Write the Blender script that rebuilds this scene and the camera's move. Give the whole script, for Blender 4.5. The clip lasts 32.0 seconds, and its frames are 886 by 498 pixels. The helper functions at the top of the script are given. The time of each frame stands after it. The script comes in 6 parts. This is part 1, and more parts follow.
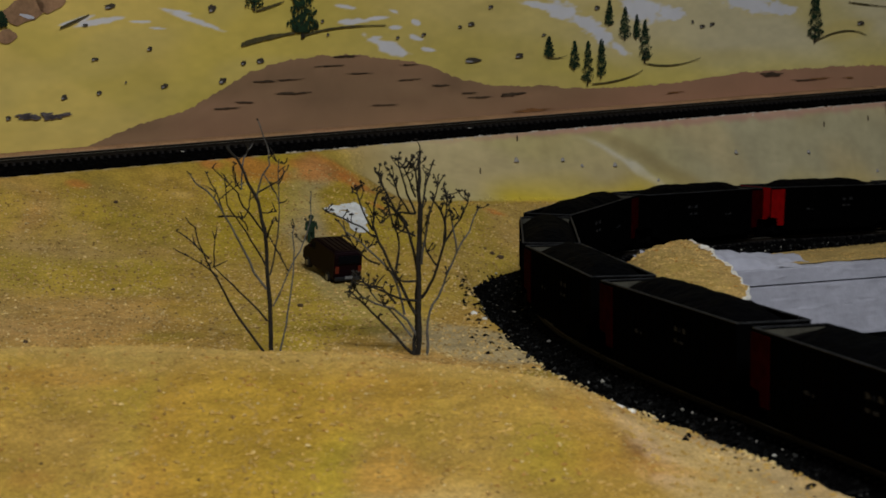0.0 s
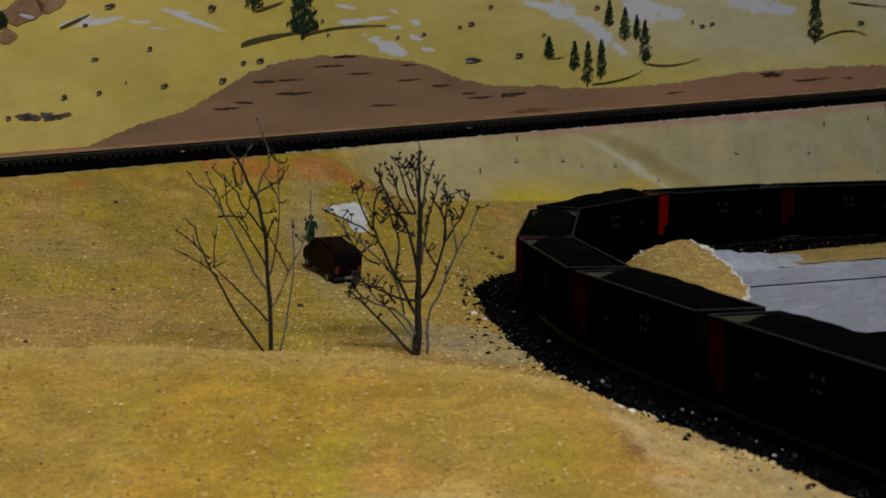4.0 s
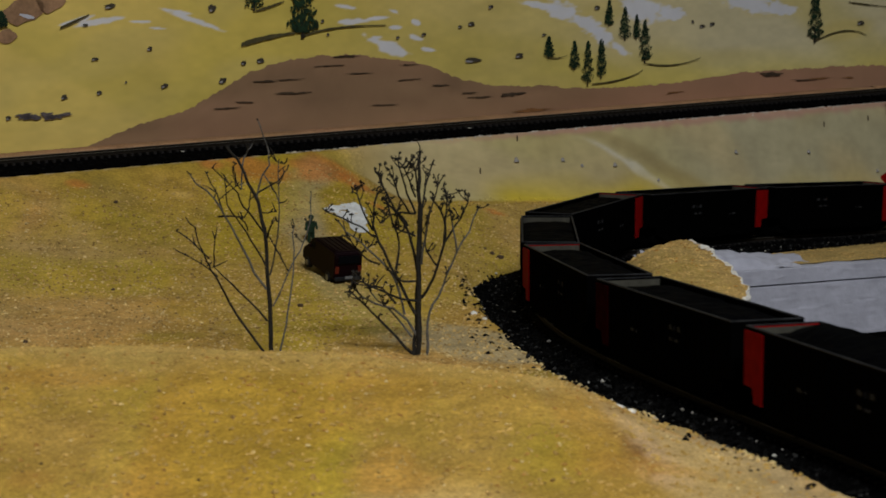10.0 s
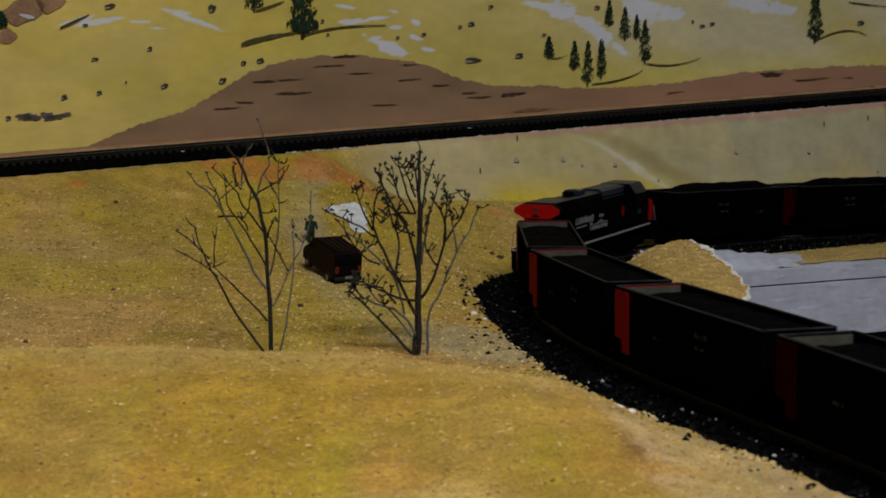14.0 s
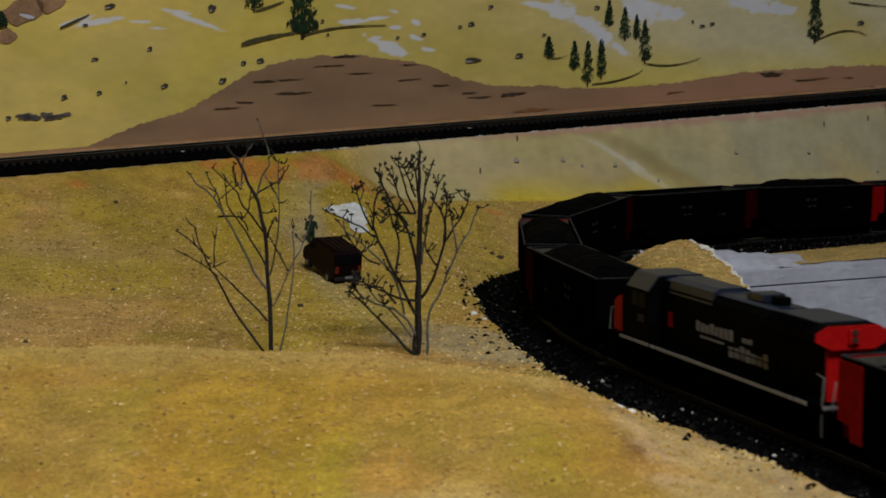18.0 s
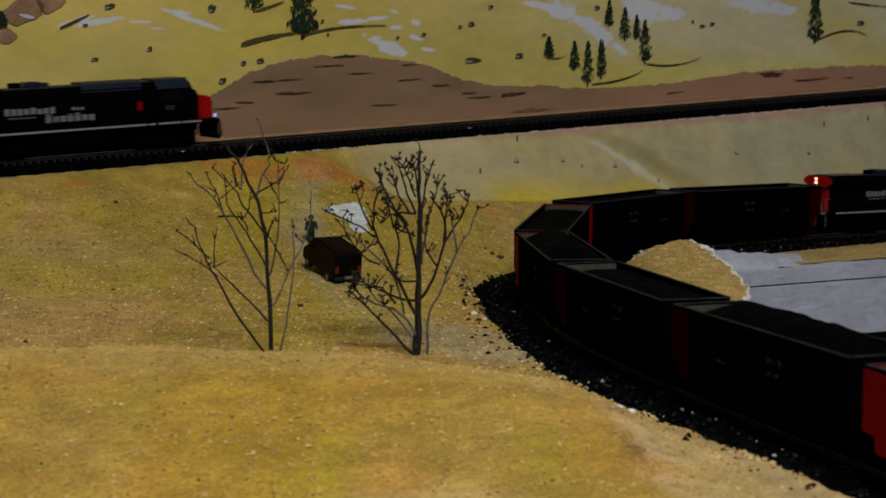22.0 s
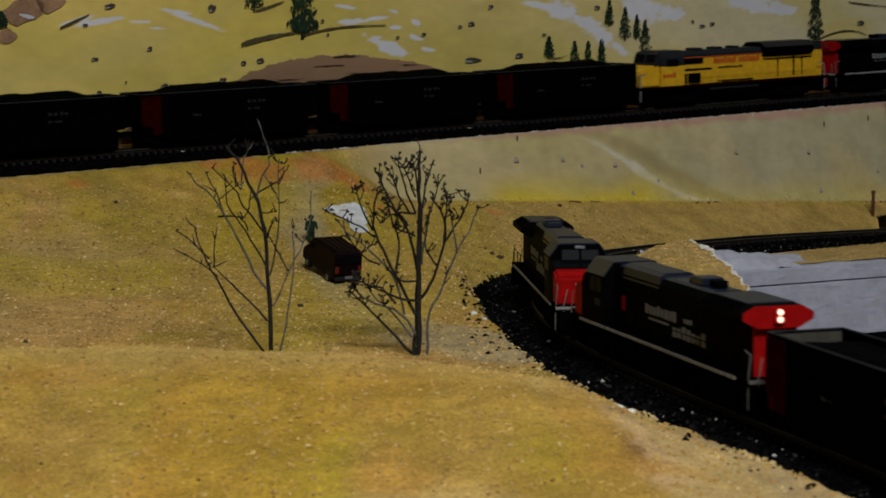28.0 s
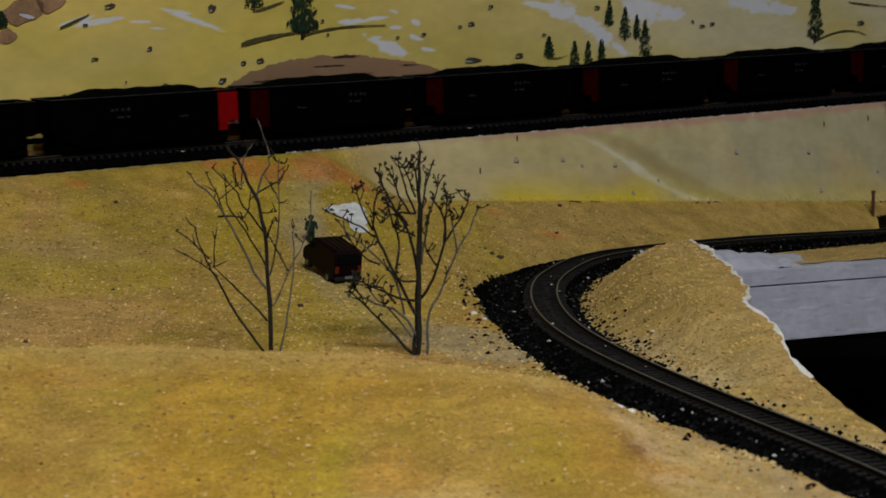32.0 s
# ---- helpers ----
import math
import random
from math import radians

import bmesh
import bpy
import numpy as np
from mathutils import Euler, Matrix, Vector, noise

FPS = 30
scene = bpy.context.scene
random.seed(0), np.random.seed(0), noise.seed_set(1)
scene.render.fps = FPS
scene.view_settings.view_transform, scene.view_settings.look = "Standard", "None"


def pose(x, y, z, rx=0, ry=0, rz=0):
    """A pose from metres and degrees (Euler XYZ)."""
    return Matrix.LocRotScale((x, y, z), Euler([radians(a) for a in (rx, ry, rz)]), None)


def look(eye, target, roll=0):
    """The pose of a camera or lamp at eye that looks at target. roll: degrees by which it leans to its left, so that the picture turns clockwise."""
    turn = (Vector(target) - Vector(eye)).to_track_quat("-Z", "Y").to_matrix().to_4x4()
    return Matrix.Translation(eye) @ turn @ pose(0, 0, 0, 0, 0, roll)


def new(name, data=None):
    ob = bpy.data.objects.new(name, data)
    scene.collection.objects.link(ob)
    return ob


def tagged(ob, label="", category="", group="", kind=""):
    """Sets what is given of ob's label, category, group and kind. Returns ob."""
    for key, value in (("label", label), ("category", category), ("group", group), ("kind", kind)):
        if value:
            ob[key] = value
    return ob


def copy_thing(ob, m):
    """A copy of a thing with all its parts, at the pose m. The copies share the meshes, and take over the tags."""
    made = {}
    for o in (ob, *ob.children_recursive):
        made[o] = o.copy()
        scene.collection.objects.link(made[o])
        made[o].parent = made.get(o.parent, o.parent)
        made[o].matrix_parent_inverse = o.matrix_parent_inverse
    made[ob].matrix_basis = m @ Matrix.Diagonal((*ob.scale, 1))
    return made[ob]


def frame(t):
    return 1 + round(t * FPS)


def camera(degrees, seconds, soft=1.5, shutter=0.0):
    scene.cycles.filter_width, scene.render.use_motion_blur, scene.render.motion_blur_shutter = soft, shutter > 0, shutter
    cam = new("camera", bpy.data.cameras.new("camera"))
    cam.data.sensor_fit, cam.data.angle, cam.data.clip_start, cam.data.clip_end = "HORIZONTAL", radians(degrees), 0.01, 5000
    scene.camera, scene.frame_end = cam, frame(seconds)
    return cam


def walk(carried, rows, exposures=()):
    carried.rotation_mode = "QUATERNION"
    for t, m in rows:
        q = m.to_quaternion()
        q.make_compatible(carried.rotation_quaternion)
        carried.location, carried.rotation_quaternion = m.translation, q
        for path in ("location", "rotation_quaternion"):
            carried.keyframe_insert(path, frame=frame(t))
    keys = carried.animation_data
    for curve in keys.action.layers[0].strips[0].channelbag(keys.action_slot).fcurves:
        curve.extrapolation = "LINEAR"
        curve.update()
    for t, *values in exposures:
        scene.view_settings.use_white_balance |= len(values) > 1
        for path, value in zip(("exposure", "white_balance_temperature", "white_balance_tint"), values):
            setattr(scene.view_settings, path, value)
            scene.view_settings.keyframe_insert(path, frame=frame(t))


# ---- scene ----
# Lengths below are in millimetres of the model layout (1:160) and turned into metres by MM.
MM = 0.001
cam = camera(25.10, 32.0, soft=1.7, shutter=0.5)
cam.data.dof.use_dof, cam.data.dof.focus_distance, cam.data.dof.aperture_fstop = True, 0.76, 62.0
EYE = (0.0, 0.0, 0.1077)
VIEW = look(EYE, (0.0, math.cos(radians(7.41)), 0.1077 - math.sin(radians(7.41))))
walk(cam, [(0.0, VIEW), (32.0, VIEW)])

# ---- light: ceiling lamps of the room ----
scene.view_settings.exposure = 0.0
world = bpy.data.worlds.new("room_dark")
scene.world = world
world.use_nodes = True
world.node_tree.nodes["Background"].inputs[0].default_value = (0.80, 0.85, 1.0, 1)
world.node_tree.nodes["Background"].inputs[1].default_value = 0.0025


def area_lamp(name, eye, target, sx, sy, watts, colour):
    data = bpy.data.lights.new(name, "AREA")
    data.shape, data.size, data.size_y, data.energy, data.color = "RECTANGLE", sx, sy, watts, colour
    ob = new(name, data)
    ob.matrix_world = look(eye, target)
    return ob


LAMPS = [(0.3, -0.35, 1.13)]
area_lamp("work_lamp_light", (0.3, -0.35, 1.148), (0.3, -0.34, 0), 0.6, 0.3, 22.3, (0.955, 1.0, 1.05))


# ---- materials ----
def mat(name, base, rough=0.7, metal=0.0, vary=0.15, size=200.0, bump=0.0, bsize=900.0, emit=0.0, attr="", spec=0.5, grain=0.0, lumps=0.0):
    """A paint, plaster or metal with coarse stains and fine grain; attr: a colour layer of the mesh in place of the base colour."""
    m = bpy.data.materials.new(name)
    m.use_nodes = True
    nt = m.node_tree
    b = nt.nodes["Principled BSDF"]
    tc = nt.nodes.new("ShaderNodeTexCoord")
    b.inputs["Roughness"].default_value = rough
    b.inputs["Metallic"].default_value = metal
    b.inputs["Specular IOR Level"].default_value = spec
    col = None
    if attr:
        a = nt.nodes.new("ShaderNodeVertexColor")
        a.layer_name = attr
        col = a.outputs["Color"]
    else:
        rgb = nt.nodes.new("ShaderNodeRGB")
        rgb.outputs[0].default_value = (*base, 1)
        col = rgb.outputs[0]
    if vary:
        for scale, amount in ((size, vary), (size * 7.3, vary * 0.7)) + (((size * 19.0, grain),) if grain else ()):
            n = nt.nodes.new("ShaderNodeTexNoise")
            n.inputs["Scale"].default_value = scale
            n.inputs["Detail"].default_value = 5
            nt.links.new(tc.outputs["Object"], n.inputs["Vector"])
            mr = nt.nodes.new("ShaderNodeMapRange")
            mr.inputs[1].default_value, mr.inputs[2].default_value = 0.3, 0.7
            mr.inputs[3].default_value, mr.inputs[4].default_value = 1 - amount, 1 + amount
            nt.links.new(n.outputs[0], mr.inputs[0])
            mx = nt.nodes.new("ShaderNodeVectorMath")
            mx.operation = "SCALE"
            nt.links.new(col, mx.inputs[0])
            nt.links.new(mr.outputs[0], mx.inputs[3])
            col = mx.outputs[0]
    nt.links.new(col, b.inputs["Base Color"])
    if bump:
        n = nt.nodes.new("ShaderNodeTexNoise")
        n.inputs["Scale"].default_value = bsize
        n.inputs["Detail"].default_value = 4
        nt.links.new(tc.outputs["Object"], n.inputs["Vector"])
        bp = nt.nodes.new("ShaderNodeBump")
        bp.inputs["Strength"].default_value = bump
        bp.inputs["Distance"].default_value = 0.001
        nt.links.new(n.outputs[0], bp.inputs["Height"])
        if lumps:
            n2 = nt.nodes.new("ShaderNodeTexNoise")
            n2.inputs["Scale"].default_value = bsize * 0.36
            n2.inputs["Detail"].default_value = 3
            nt.links.new(tc.outputs["Object"], n2.inputs["Vector"])
            b2 = nt.nodes.new("ShaderNodeBump")
            b2.inputs["Strength"].default_value = 1.0
            b2.inputs["Distance"].default_value = lumps
            nt.links.new(n2.outputs[0], b2.inputs["Height"])
            nt.links.new(b2.outputs[0], bp.inputs["Normal"])
        nt.links.new(bp.outputs[0], b.inputs["Normal"])
    if emit:
        b.inputs["Emission Color"].default_value = (*base, 1)
        b.inputs["Emission Strength"].default_value = emit
    return m


M_SAND = mat("sand", (0.3, 0.2, 0.07), 0.95, attr="paint", vary=0.15, size=60, bump=1.0, bsize=420, spec=0.12, grain=0.26, lumps=0.0009)
M_GRAIN = mat("sand_grain", (0.46, 0.30, 0.10), 0.9, vary=0.45, size=160, spec=0.15)
M_CLOD = mat("ochre_clod", (0.435, 0.27, 0.072), 0.95, vary=0.3, size=160, spec=0.1)
M_RUSTCLOD = mat("rust_clod", (0.37, 0.19, 0.045), 0.95, vary=0.35, size=160, spec=0.1)
M_GRAINDARK = mat("dark_sand_grain", (0.25, 0.15, 0.045), 0.9, vary=0.4, size=160, spec=0.15)
M_GRAINPALE = mat("pale_sand_grain", (0.58, 0.42, 0.18), 0.9, vary=0.25, size=160, spec=0.15)
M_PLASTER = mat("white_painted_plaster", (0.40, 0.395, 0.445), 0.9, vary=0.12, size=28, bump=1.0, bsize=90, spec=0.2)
M_RIMPLASTER = mat("raw_plaster", (0.72, 0.68, 0.60), 0.95, vary=0.12, size=120, bump=0.5, bsize=400, spec=0.2)
M_PATCH = mat("bare_white_plaster", (0.60, 0.60, 0.58), 0.95, vary=0.15, size=120, bump=0.7, bsize=300, spec=0.2)
M_BOARD = mat("painted_board", (0.42, 0.33, 0.10), 0.8, attr="paint", vary=0.06, size=25, bump=0.15, bsize=160, spec=0.2)
M_BACKDROP = mat("backdrop_paint", (0.42, 0.33, 0.10), 0.8, attr="paint", vary=0.05, size=12, bump=0.08, bsize=300, spec=0.2)
M_PAINTDARK = mat("dark_rock_paint", (0.055, 0.045, 0.03), 0.8, vary=0.3, size=400, spec=0.2)
M_PAINTGREY = mat("grey_rock_paint", (0.26, 0.24, 0.22), 0.8, vary=0.2, size=400, spec=0.2)
M_PAINTMAUVE = mat("mauve_scrub_paint", (0.11, 0.09, 0.085), 0.8, vary=0.3, size=300, spec=0.2)
M_PAINTSNOW = mat("snow_paint", (0.50, 0.50, 0.55), 0.8, vary=0.12, size=90, spec=0.2)
M_PAINTBROWN = mat("umber_paint", (0.06, 0.038, 0.022), 0.8, vary=0.3, size=200, spec=0.2)
M_PAINTRUST = mat("rust_paint", (0.20, 0.09, 0.03), 0.8, vary=0.3, size=200, spec=0.2)
M_PAINTCRAG = mat("crag_paint", (0.28, 0.16, 0.085), 0.8, vary=0.25, size=80, spec=0.2)
M_PAINTTRUNK = mat("pine_trunk_paint", (0.02, 0.016, 0.01), 0.8, vary=0.2, spec=0.2)
M_PAINTPINE = mat("pine_green_paint", (0.009, 0.024, 0.009), 0.8, vary=0.5, size=260, spec=0.2)
M_PAINTOLIVE = mat("olive_shadow_paint", (0.075, 0.062, 0.025), 0.8, vary=0.3, size=300, spec=0.2)
M_BLACK = mat("black_body_paint", (0.0009, 0.0009, 0.0009), 0.85, vary=0.3, size=300, spec=0.002)
M_LOCO = mat("dark_grey_body_paint", (0.0013, 0.0015, 0.0013), 0.55, vary=0.25, size=300, spec=0.006)
# dark roof; the cool blue reflection is put into its base colour
M_ROOF = mat("blue_sheen_roof_paint", (0.006, 0.010, 0.020), 0.38, vary=0.2, size=300, spec=0.42)
M_RED = mat("scarlet_body_paint", (0.27, 0.004, 0.004), 0.5, vary=0.15, size=300, spec=0.03)
M_CARRED = mat("car_end_red_paint", (0.17, 0.0016, 0.0020), 0.6, vary=0.2, size=300, spec=0.02)
M_DKRED = mat("grimy_red_paint", (0.017, 0.0004, 0.0005), 0.75, vary=0.4, size=300, spec=0.004)
M_YELLOW = mat("yellow_body_paint", (0.62, 0.34, 0.012), 0.5, vary=0.12, size=300, spec=0.3)
M_ORANGE = mat("red_orange_lettering", (0.45, 0.07, 0.01), 0.6, vary=0.1, size=300, spec=0.2)
M_GREYROOF = mat("grey_roof_paint", (0.013, 0.014, 0.016), 0.5, vary=0.15, size=300, spec=0.15)
M_WHITE = mat("white_lettering", (0.15, 0.15, 0.15), 0.6, vary=0.12, size=500, spec=0.2)
M_FADED = mat("faded_lettering", (0.018, 0.018, 0.019), 0.7, vary=0.3, size=500, spec=0.1)
M_STRIPE = mat("white_sill_stripe", (0.22, 0.21, 0.195), 0.6, vary=0.15, size=500, spec=0.2)
M_HANDRAIL = mat("pale_handrail", (0.13, 0.125, 0.11), 0.6, vary=0.2, size=500, spec=0.1)
# rim greyer than the body: dust, and the edge highlight painted in
M_RIM = mat("dusty_highlight_rim", (0.017, 0.017, 0.018), 0.6, vary=0.6, size=260, spec=0.06)
M_INSIDE = mat("dusty_car_inside", (0.050, 0.046, 0.034), 0.8, vary=0.25, size=200, spec=0.15)
M_COAL = mat("coal", (0.0011, 0.0011, 0.0013), 0.75, vary=0.5, size=500, bump=0.8, bsize=600, spec=0.012)
M_BALLAST = mat("black_ballast", (0.0016, 0.0015, 0.0015), 0.9, vary=0.6, size=400, bump=0.8, bsize=500, spec=0.004)
M_CHIPS = mat("ballast_chip", (0.0034, 0.0033, 0.0032), 0.75, vary=0.9, size=150, spec=0.02)
M_GREYCHIP = mat("grey_ballast_chip", (0.028, 0.027, 0.025), 0.8, vary=0.5, size=150, spec=0.15)
M_PALE = mat("pale_stone", (0.46, 0.42, 0.36), 0.9, vary=0.3, size=200, spec=0.2)
M_RAIL = mat("weathered_rail", (0.012, 0.009, 0.006), 0.7, vary=0.3, size=300, spec=0.1)
M_RAILTOP = mat("worn_rail_head", (0.085, 0.078, 0.064), 0.5, metal=0.3, vary=0.25, size=300)
M_TIE = mat("sleeper_plastic", (0.019, 0.017, 0.0158), 0.8, vary=0.35, size=400, spec=0.02)
M_TRUCK = mat("truck_plastic", (0.0012, 0.0012, 0.0012), 0.8, vary=0.3, size=400, spec=0.003)
M_TWIG = mat("dry_twig", (0.022, 0.019, 0.015), 0.9, vary=0.35, size=250, bump=0.5, bsize=900, spec=0.15)
# paler copy of the twig colour: light grey highlights put into some limbs
M_TWIG2 = mat("dry_highlight_twig", (0.095, 0.088, 0.076), 0.9, vary=0.35, size=250, bump=0.5, bsize=900, spec=0.15)
M_LENS = mat("lit_lens", (1.0, 0.55, 0.38), 0.3, vary=0, emit=2.2)
M_BLUELENS = mat("lit_blue_white_lens", (0.35, 0.50, 1.0), 0.3, vary=0, emit=1.2)
M_DEADLENS = mat("unlit_lens", (0.03, 0.02, 0.018), 0.15, vary=0)
M_GLASS = mat("dark_window", (0.003, 0.0035, 0.0045), 0.3, vary=0, spec=0.015)
M_CHROME = mat("bare_wheel_steel", (0.25, 0.25, 0.25), 0.35, metal=0.9, vary=0.1)
M_VAN = mat("maroon_van_paint", (0.0052, 0.0012, 0.0020), 0.5, vary=0.15, size=200, spec=0.05)
M_TYRE = mat("tyre_rubber", (0.008, 0.008, 0.008), 0.8, vary=0.1, spec=0.2)
M_TAIL = mat("tail_lamp_red", (0.09, 0.004, 0.004), 0.3, vary=0)
M_FIG = mat("painted_figurine", (0.010, 0.026, 0.012), 0.8, vary=0.3, size=500, spec=0.2)
M_RUST = mat("rusty_post", (0.10, 0.035, 0.018), 0.8, vary=0.3, size=300, spec=0.2)
M_WALL = mat("room_wall_paint", (0.09, 0.09, 0.09), 0.9, vary=0.05, size=4)
M_FLOOR = mat("room_floor", (0.12, 0.10, 0.08), 0.8, vary=0.15, size=6)
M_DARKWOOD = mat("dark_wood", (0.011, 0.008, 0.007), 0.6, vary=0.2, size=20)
M_PLY = mat("plywood", (0.25, 0.17, 0.10), 0.8, vary=0.15, size=15)
# drawer grey taken near black: shade under the layout put into the colour
M_BOX = mat("shade_dark_drawer", (0.004, 0.004, 0.005), 0.6, vary=0.08, size=10)
M_REDBOX = mat("dark_red_box", (0.10, 0.012, 0.010), 0.7, vary=0.1, size=10)
M_LAMP = mat("lamp_diffuser", (1.0, 0.96, 0.90), 0.6, vary=0, emit=2.0)


# ---- mesh helpers (millimetres) ----
def part(name, bm, material, parent=None, label="", smooth=False):
    """Links a bmesh, given in millimetres, as one mesh object under its parent."""
    bmesh.ops.scale(bm, vec=(MM, MM, MM), verts=bm.verts)
    bmesh.ops.recalc_face_normals(bm, faces=bm.faces)
    me = bpy.data.meshes.new(name)
    bm.to_mesh(me)
    bm.free()
    if smooth:
        for f in me.polygons:
            f.use_smooth = True
    me.materials.append(material)
    ob = new(name, me)
    ob.parent = parent
    if label:
        ob["label"] = label
    return ob


def thing(name, label, category, group="", at=None):
    ob = new(name)
    ob.empty_display_size = 0.01
    if at is not None:
        ob.matrix_basis = at
    return tagged(ob, label, category, group)


def mesh_part(name, verts, faces, material, parent=None, label="", smooth=True, colours=None):
    """The same from numpy vertices (millimetres) and faces."""
    me = bpy.data.meshes.new(name)
    v = np.asarray(verts, dtype=float) * MM
    me.from_pydata(v.tolist(), [], [list(map(int, f)) for f in faces])
    if smooth:
        me.polygons.foreach_set("use_smooth", [True] * len(me.polygons))
    if colours is not None:
        lay = me.color_attributes.new("paint", "FLOAT_COLOR", "POINT")
        c = np.ones((len(v), 4))
        c[:, :3] = colours
        lay.data.foreach_set("color", c.ravel())
    me.materials.append(material)
    me.update()
    ob = new(name, me)
    ob.parent = parent
    if label:
        ob["label"] = label
    return ob


def box(bm, x0, x1, y0, y1, z0, z1, bevel=0.0):
    r = bmesh.ops.create_cube(bm, size=1.0)
    vs = r["verts"]
    for v in vs:
        v.co = Vector(((x0 + x1) / 2 + v.co.x * (x1 - x0), (y0 + y1) / 2 + v.co.y * (y1 - y0), (z0 + z1) / 2 + v.co.z * (z1 - z0)))
    if bevel:
        es = {e for v in vs for e in v.link_edges}
        bmesh.ops.bevel(bm, geom=list(es), offset=bevel, segments=1, affect="EDGES")


def prism(bm, profile, a, b, axis="x"):
    """A profile extruded from a to b: (y, z) pairs along x, (x, z) pairs along y, (x, y) pairs along z."""
    def place(p, t):
        return {"x": (t, p[0], p[1]), "y": (p[0], t, p[1]), "z": (p[0], p[1], t)}[axis]
    lo = [bm.verts.new(place(p, a)) for p in profile]
    hi = [bm.verts.new(place(p, b)) for p in profile]
    n = len(profile)
    bm.faces.new(lo[::-1])
    bm.faces.new(hi)
    for i in range(n):
        bm.faces.new((lo[i], lo[(i + 1) % n], hi[(i + 1) % n], hi[i]))


def tube(bm, p, q, r0, r1=None, sides=6):
    """A tapered rod from p to q."""
    r1 = r0 if r1 is None else r1
    p, q = Vector(p), Vector(q)
    d = q - p
    m = Matrix.Translation((p + q) / 2) @ d.to_track_quat("Z", "Y").to_matrix().to_4x4()
    bmesh.ops.create_cone(bm, cap_ends=True, segments=sides, radius1=r0, radius2=r1, depth=d.length, matrix=m)


# ---- the plan: two tracks ----
def smooth(a, b, x):
    t = np.clip((x - a) / (b - a), 0, 1)
    return t * t * (3 - 2 * t)


def low_z(x, y):
    """Height of the lower track's rail top."""
    return np.interp(y, [430, 715, 735, 760, 835, 865, 890, 922, 955, 986, 1018, 1045, 1090], [3.84, -4.14, -4.5, -4.75, -4.8, -5.6, -6.8, -8.5, -10.3, -12.5, -14.7, -16.0, -17.4]) + 0 * x


LOOP = [(95.3, 440.0), (86.0, 470.0), (76.7, 500.0), (67.7, 530.0), (59.4, 560.0), (52.0, 590.0), (45.8, 620.0), (41.1, 650.0), (38.4, 680.0), (37.4, 710.0), (38.0, 742.4), (41.8, 779.0),
        (50.1, 811.0), (57.3, 831.5), (68.0, 855.0), (93.0, 890.0), (121.0, 922.5), (153.0, 955.5),
        (187.0, 986.5), (225.0, 1018.0), (265.0, 1045.0), (345.0, 1092.0), (520.0, 1150.0), (800.0, 1125.0), (1080.0, 988.0), (1270.0, 817.0),
        (1320.0, 589.0), (1240.0, 361.0), (1040.0, 190.0), (760.0, 123.5), (480.0, 133.0), (250.0, 205.0), (152.0, 300.0),
        (115.0, 378.0)]


def closed_spline(pts, step=2.0):
    """A smooth closed line through the points, at even steps."""
    p = np.array(pts, float)
    n = len(p)
    out = []
    for i in range(n):
        a, b, c, d = p[i - 1], p[i], p[(i + 1) % n], p[(i + 2) % n]
        ts = [0.0]
        for u, v in ((a, b), (b, c), (c, d)):
            ts.append(ts[-1] + math.sqrt(np.linalg.norm(v - u)))
        for t in np.linspace(ts[1], ts[2], 40, endpoint=False):
            a1 = (ts[1] - t) / ts[1] * a + t / ts[1] * b
            a2 = (ts[2] - t) / (ts[2] - ts[1]) * b + (t - ts[1]) / (ts[2] - ts[1]) * c
            a3 = (ts[3] - t) / (ts[3] - ts[2]) * c + (t - ts[2]) / (ts[3] - ts[2]) * d
            b1 = (ts[2] - t) / ts[2] * a1 + t / ts[2] * a2
            b2 = (ts[3] - t) / (ts[3] - ts[1]) * a2 + (t - ts[1]) / (ts[3] - ts[1]) * a3
            out.append((ts[2] - t) / (ts[2] - ts[1]) * b1 + (t - ts[1]) / (ts[2] - ts[1]) * b2)
    out = np.array(out)
    for _ in range(2):
        k = 14
        pad = np.concatenate([out[-k:], out, out[:k]])
        out = np.stack([np.convolve(pad[:, j], np.ones(2 * k + 1) / (2 * k + 1), "valid") for j in (0, 1)], 1)
    ring = np.concatenate([out, out[:1]])
    s = np.concatenate([[0], np.cumsum(np.linalg.norm(np.diff(ring, axis=0), axis=1))])
    m = int(s[-1] / step)
    g = np.linspace(0, s[-1], m, endpoint=False)
    return np.stack([np.interp(g, s, ring[:, j]) for j in (0, 1)], 1), s[-1]


LOW, LOW_LEN = closed_spline(LOOP)


def low_at(s):
    """Place on the lower track; s grows with the train's way from the far side round the bend to the near side (0 at the bend's tip)."""
    i0 = int(np.argmin(np.abs(LOW[:, 1] - 742.0) + 1e6 * (LOW[:, 0] > 60)))
    k = (i0 - s / LOW_LEN * len(LOW)) % len(LOW)
    a, f = int(k), k - int(k)
    return LOW[a] * (1 - f) + LOW[(a + 1) % len(LOW)] * f


UPA = 35.1
UP0, UPDIR, UPZ, UPG = np.array([-128.7, 862.6]), np.array([math.cos(radians(UPA)), math.sin(radians(UPA))]), 40.0, 0.0267
UPN = np.array([UPDIR[1], -UPDIR[0]])      # towards the camera


def up_at(s):
    return UP0 + s * UPDIR


def up_z(s):
    return UPZ + UPG * np.clip(s, -400, 500)


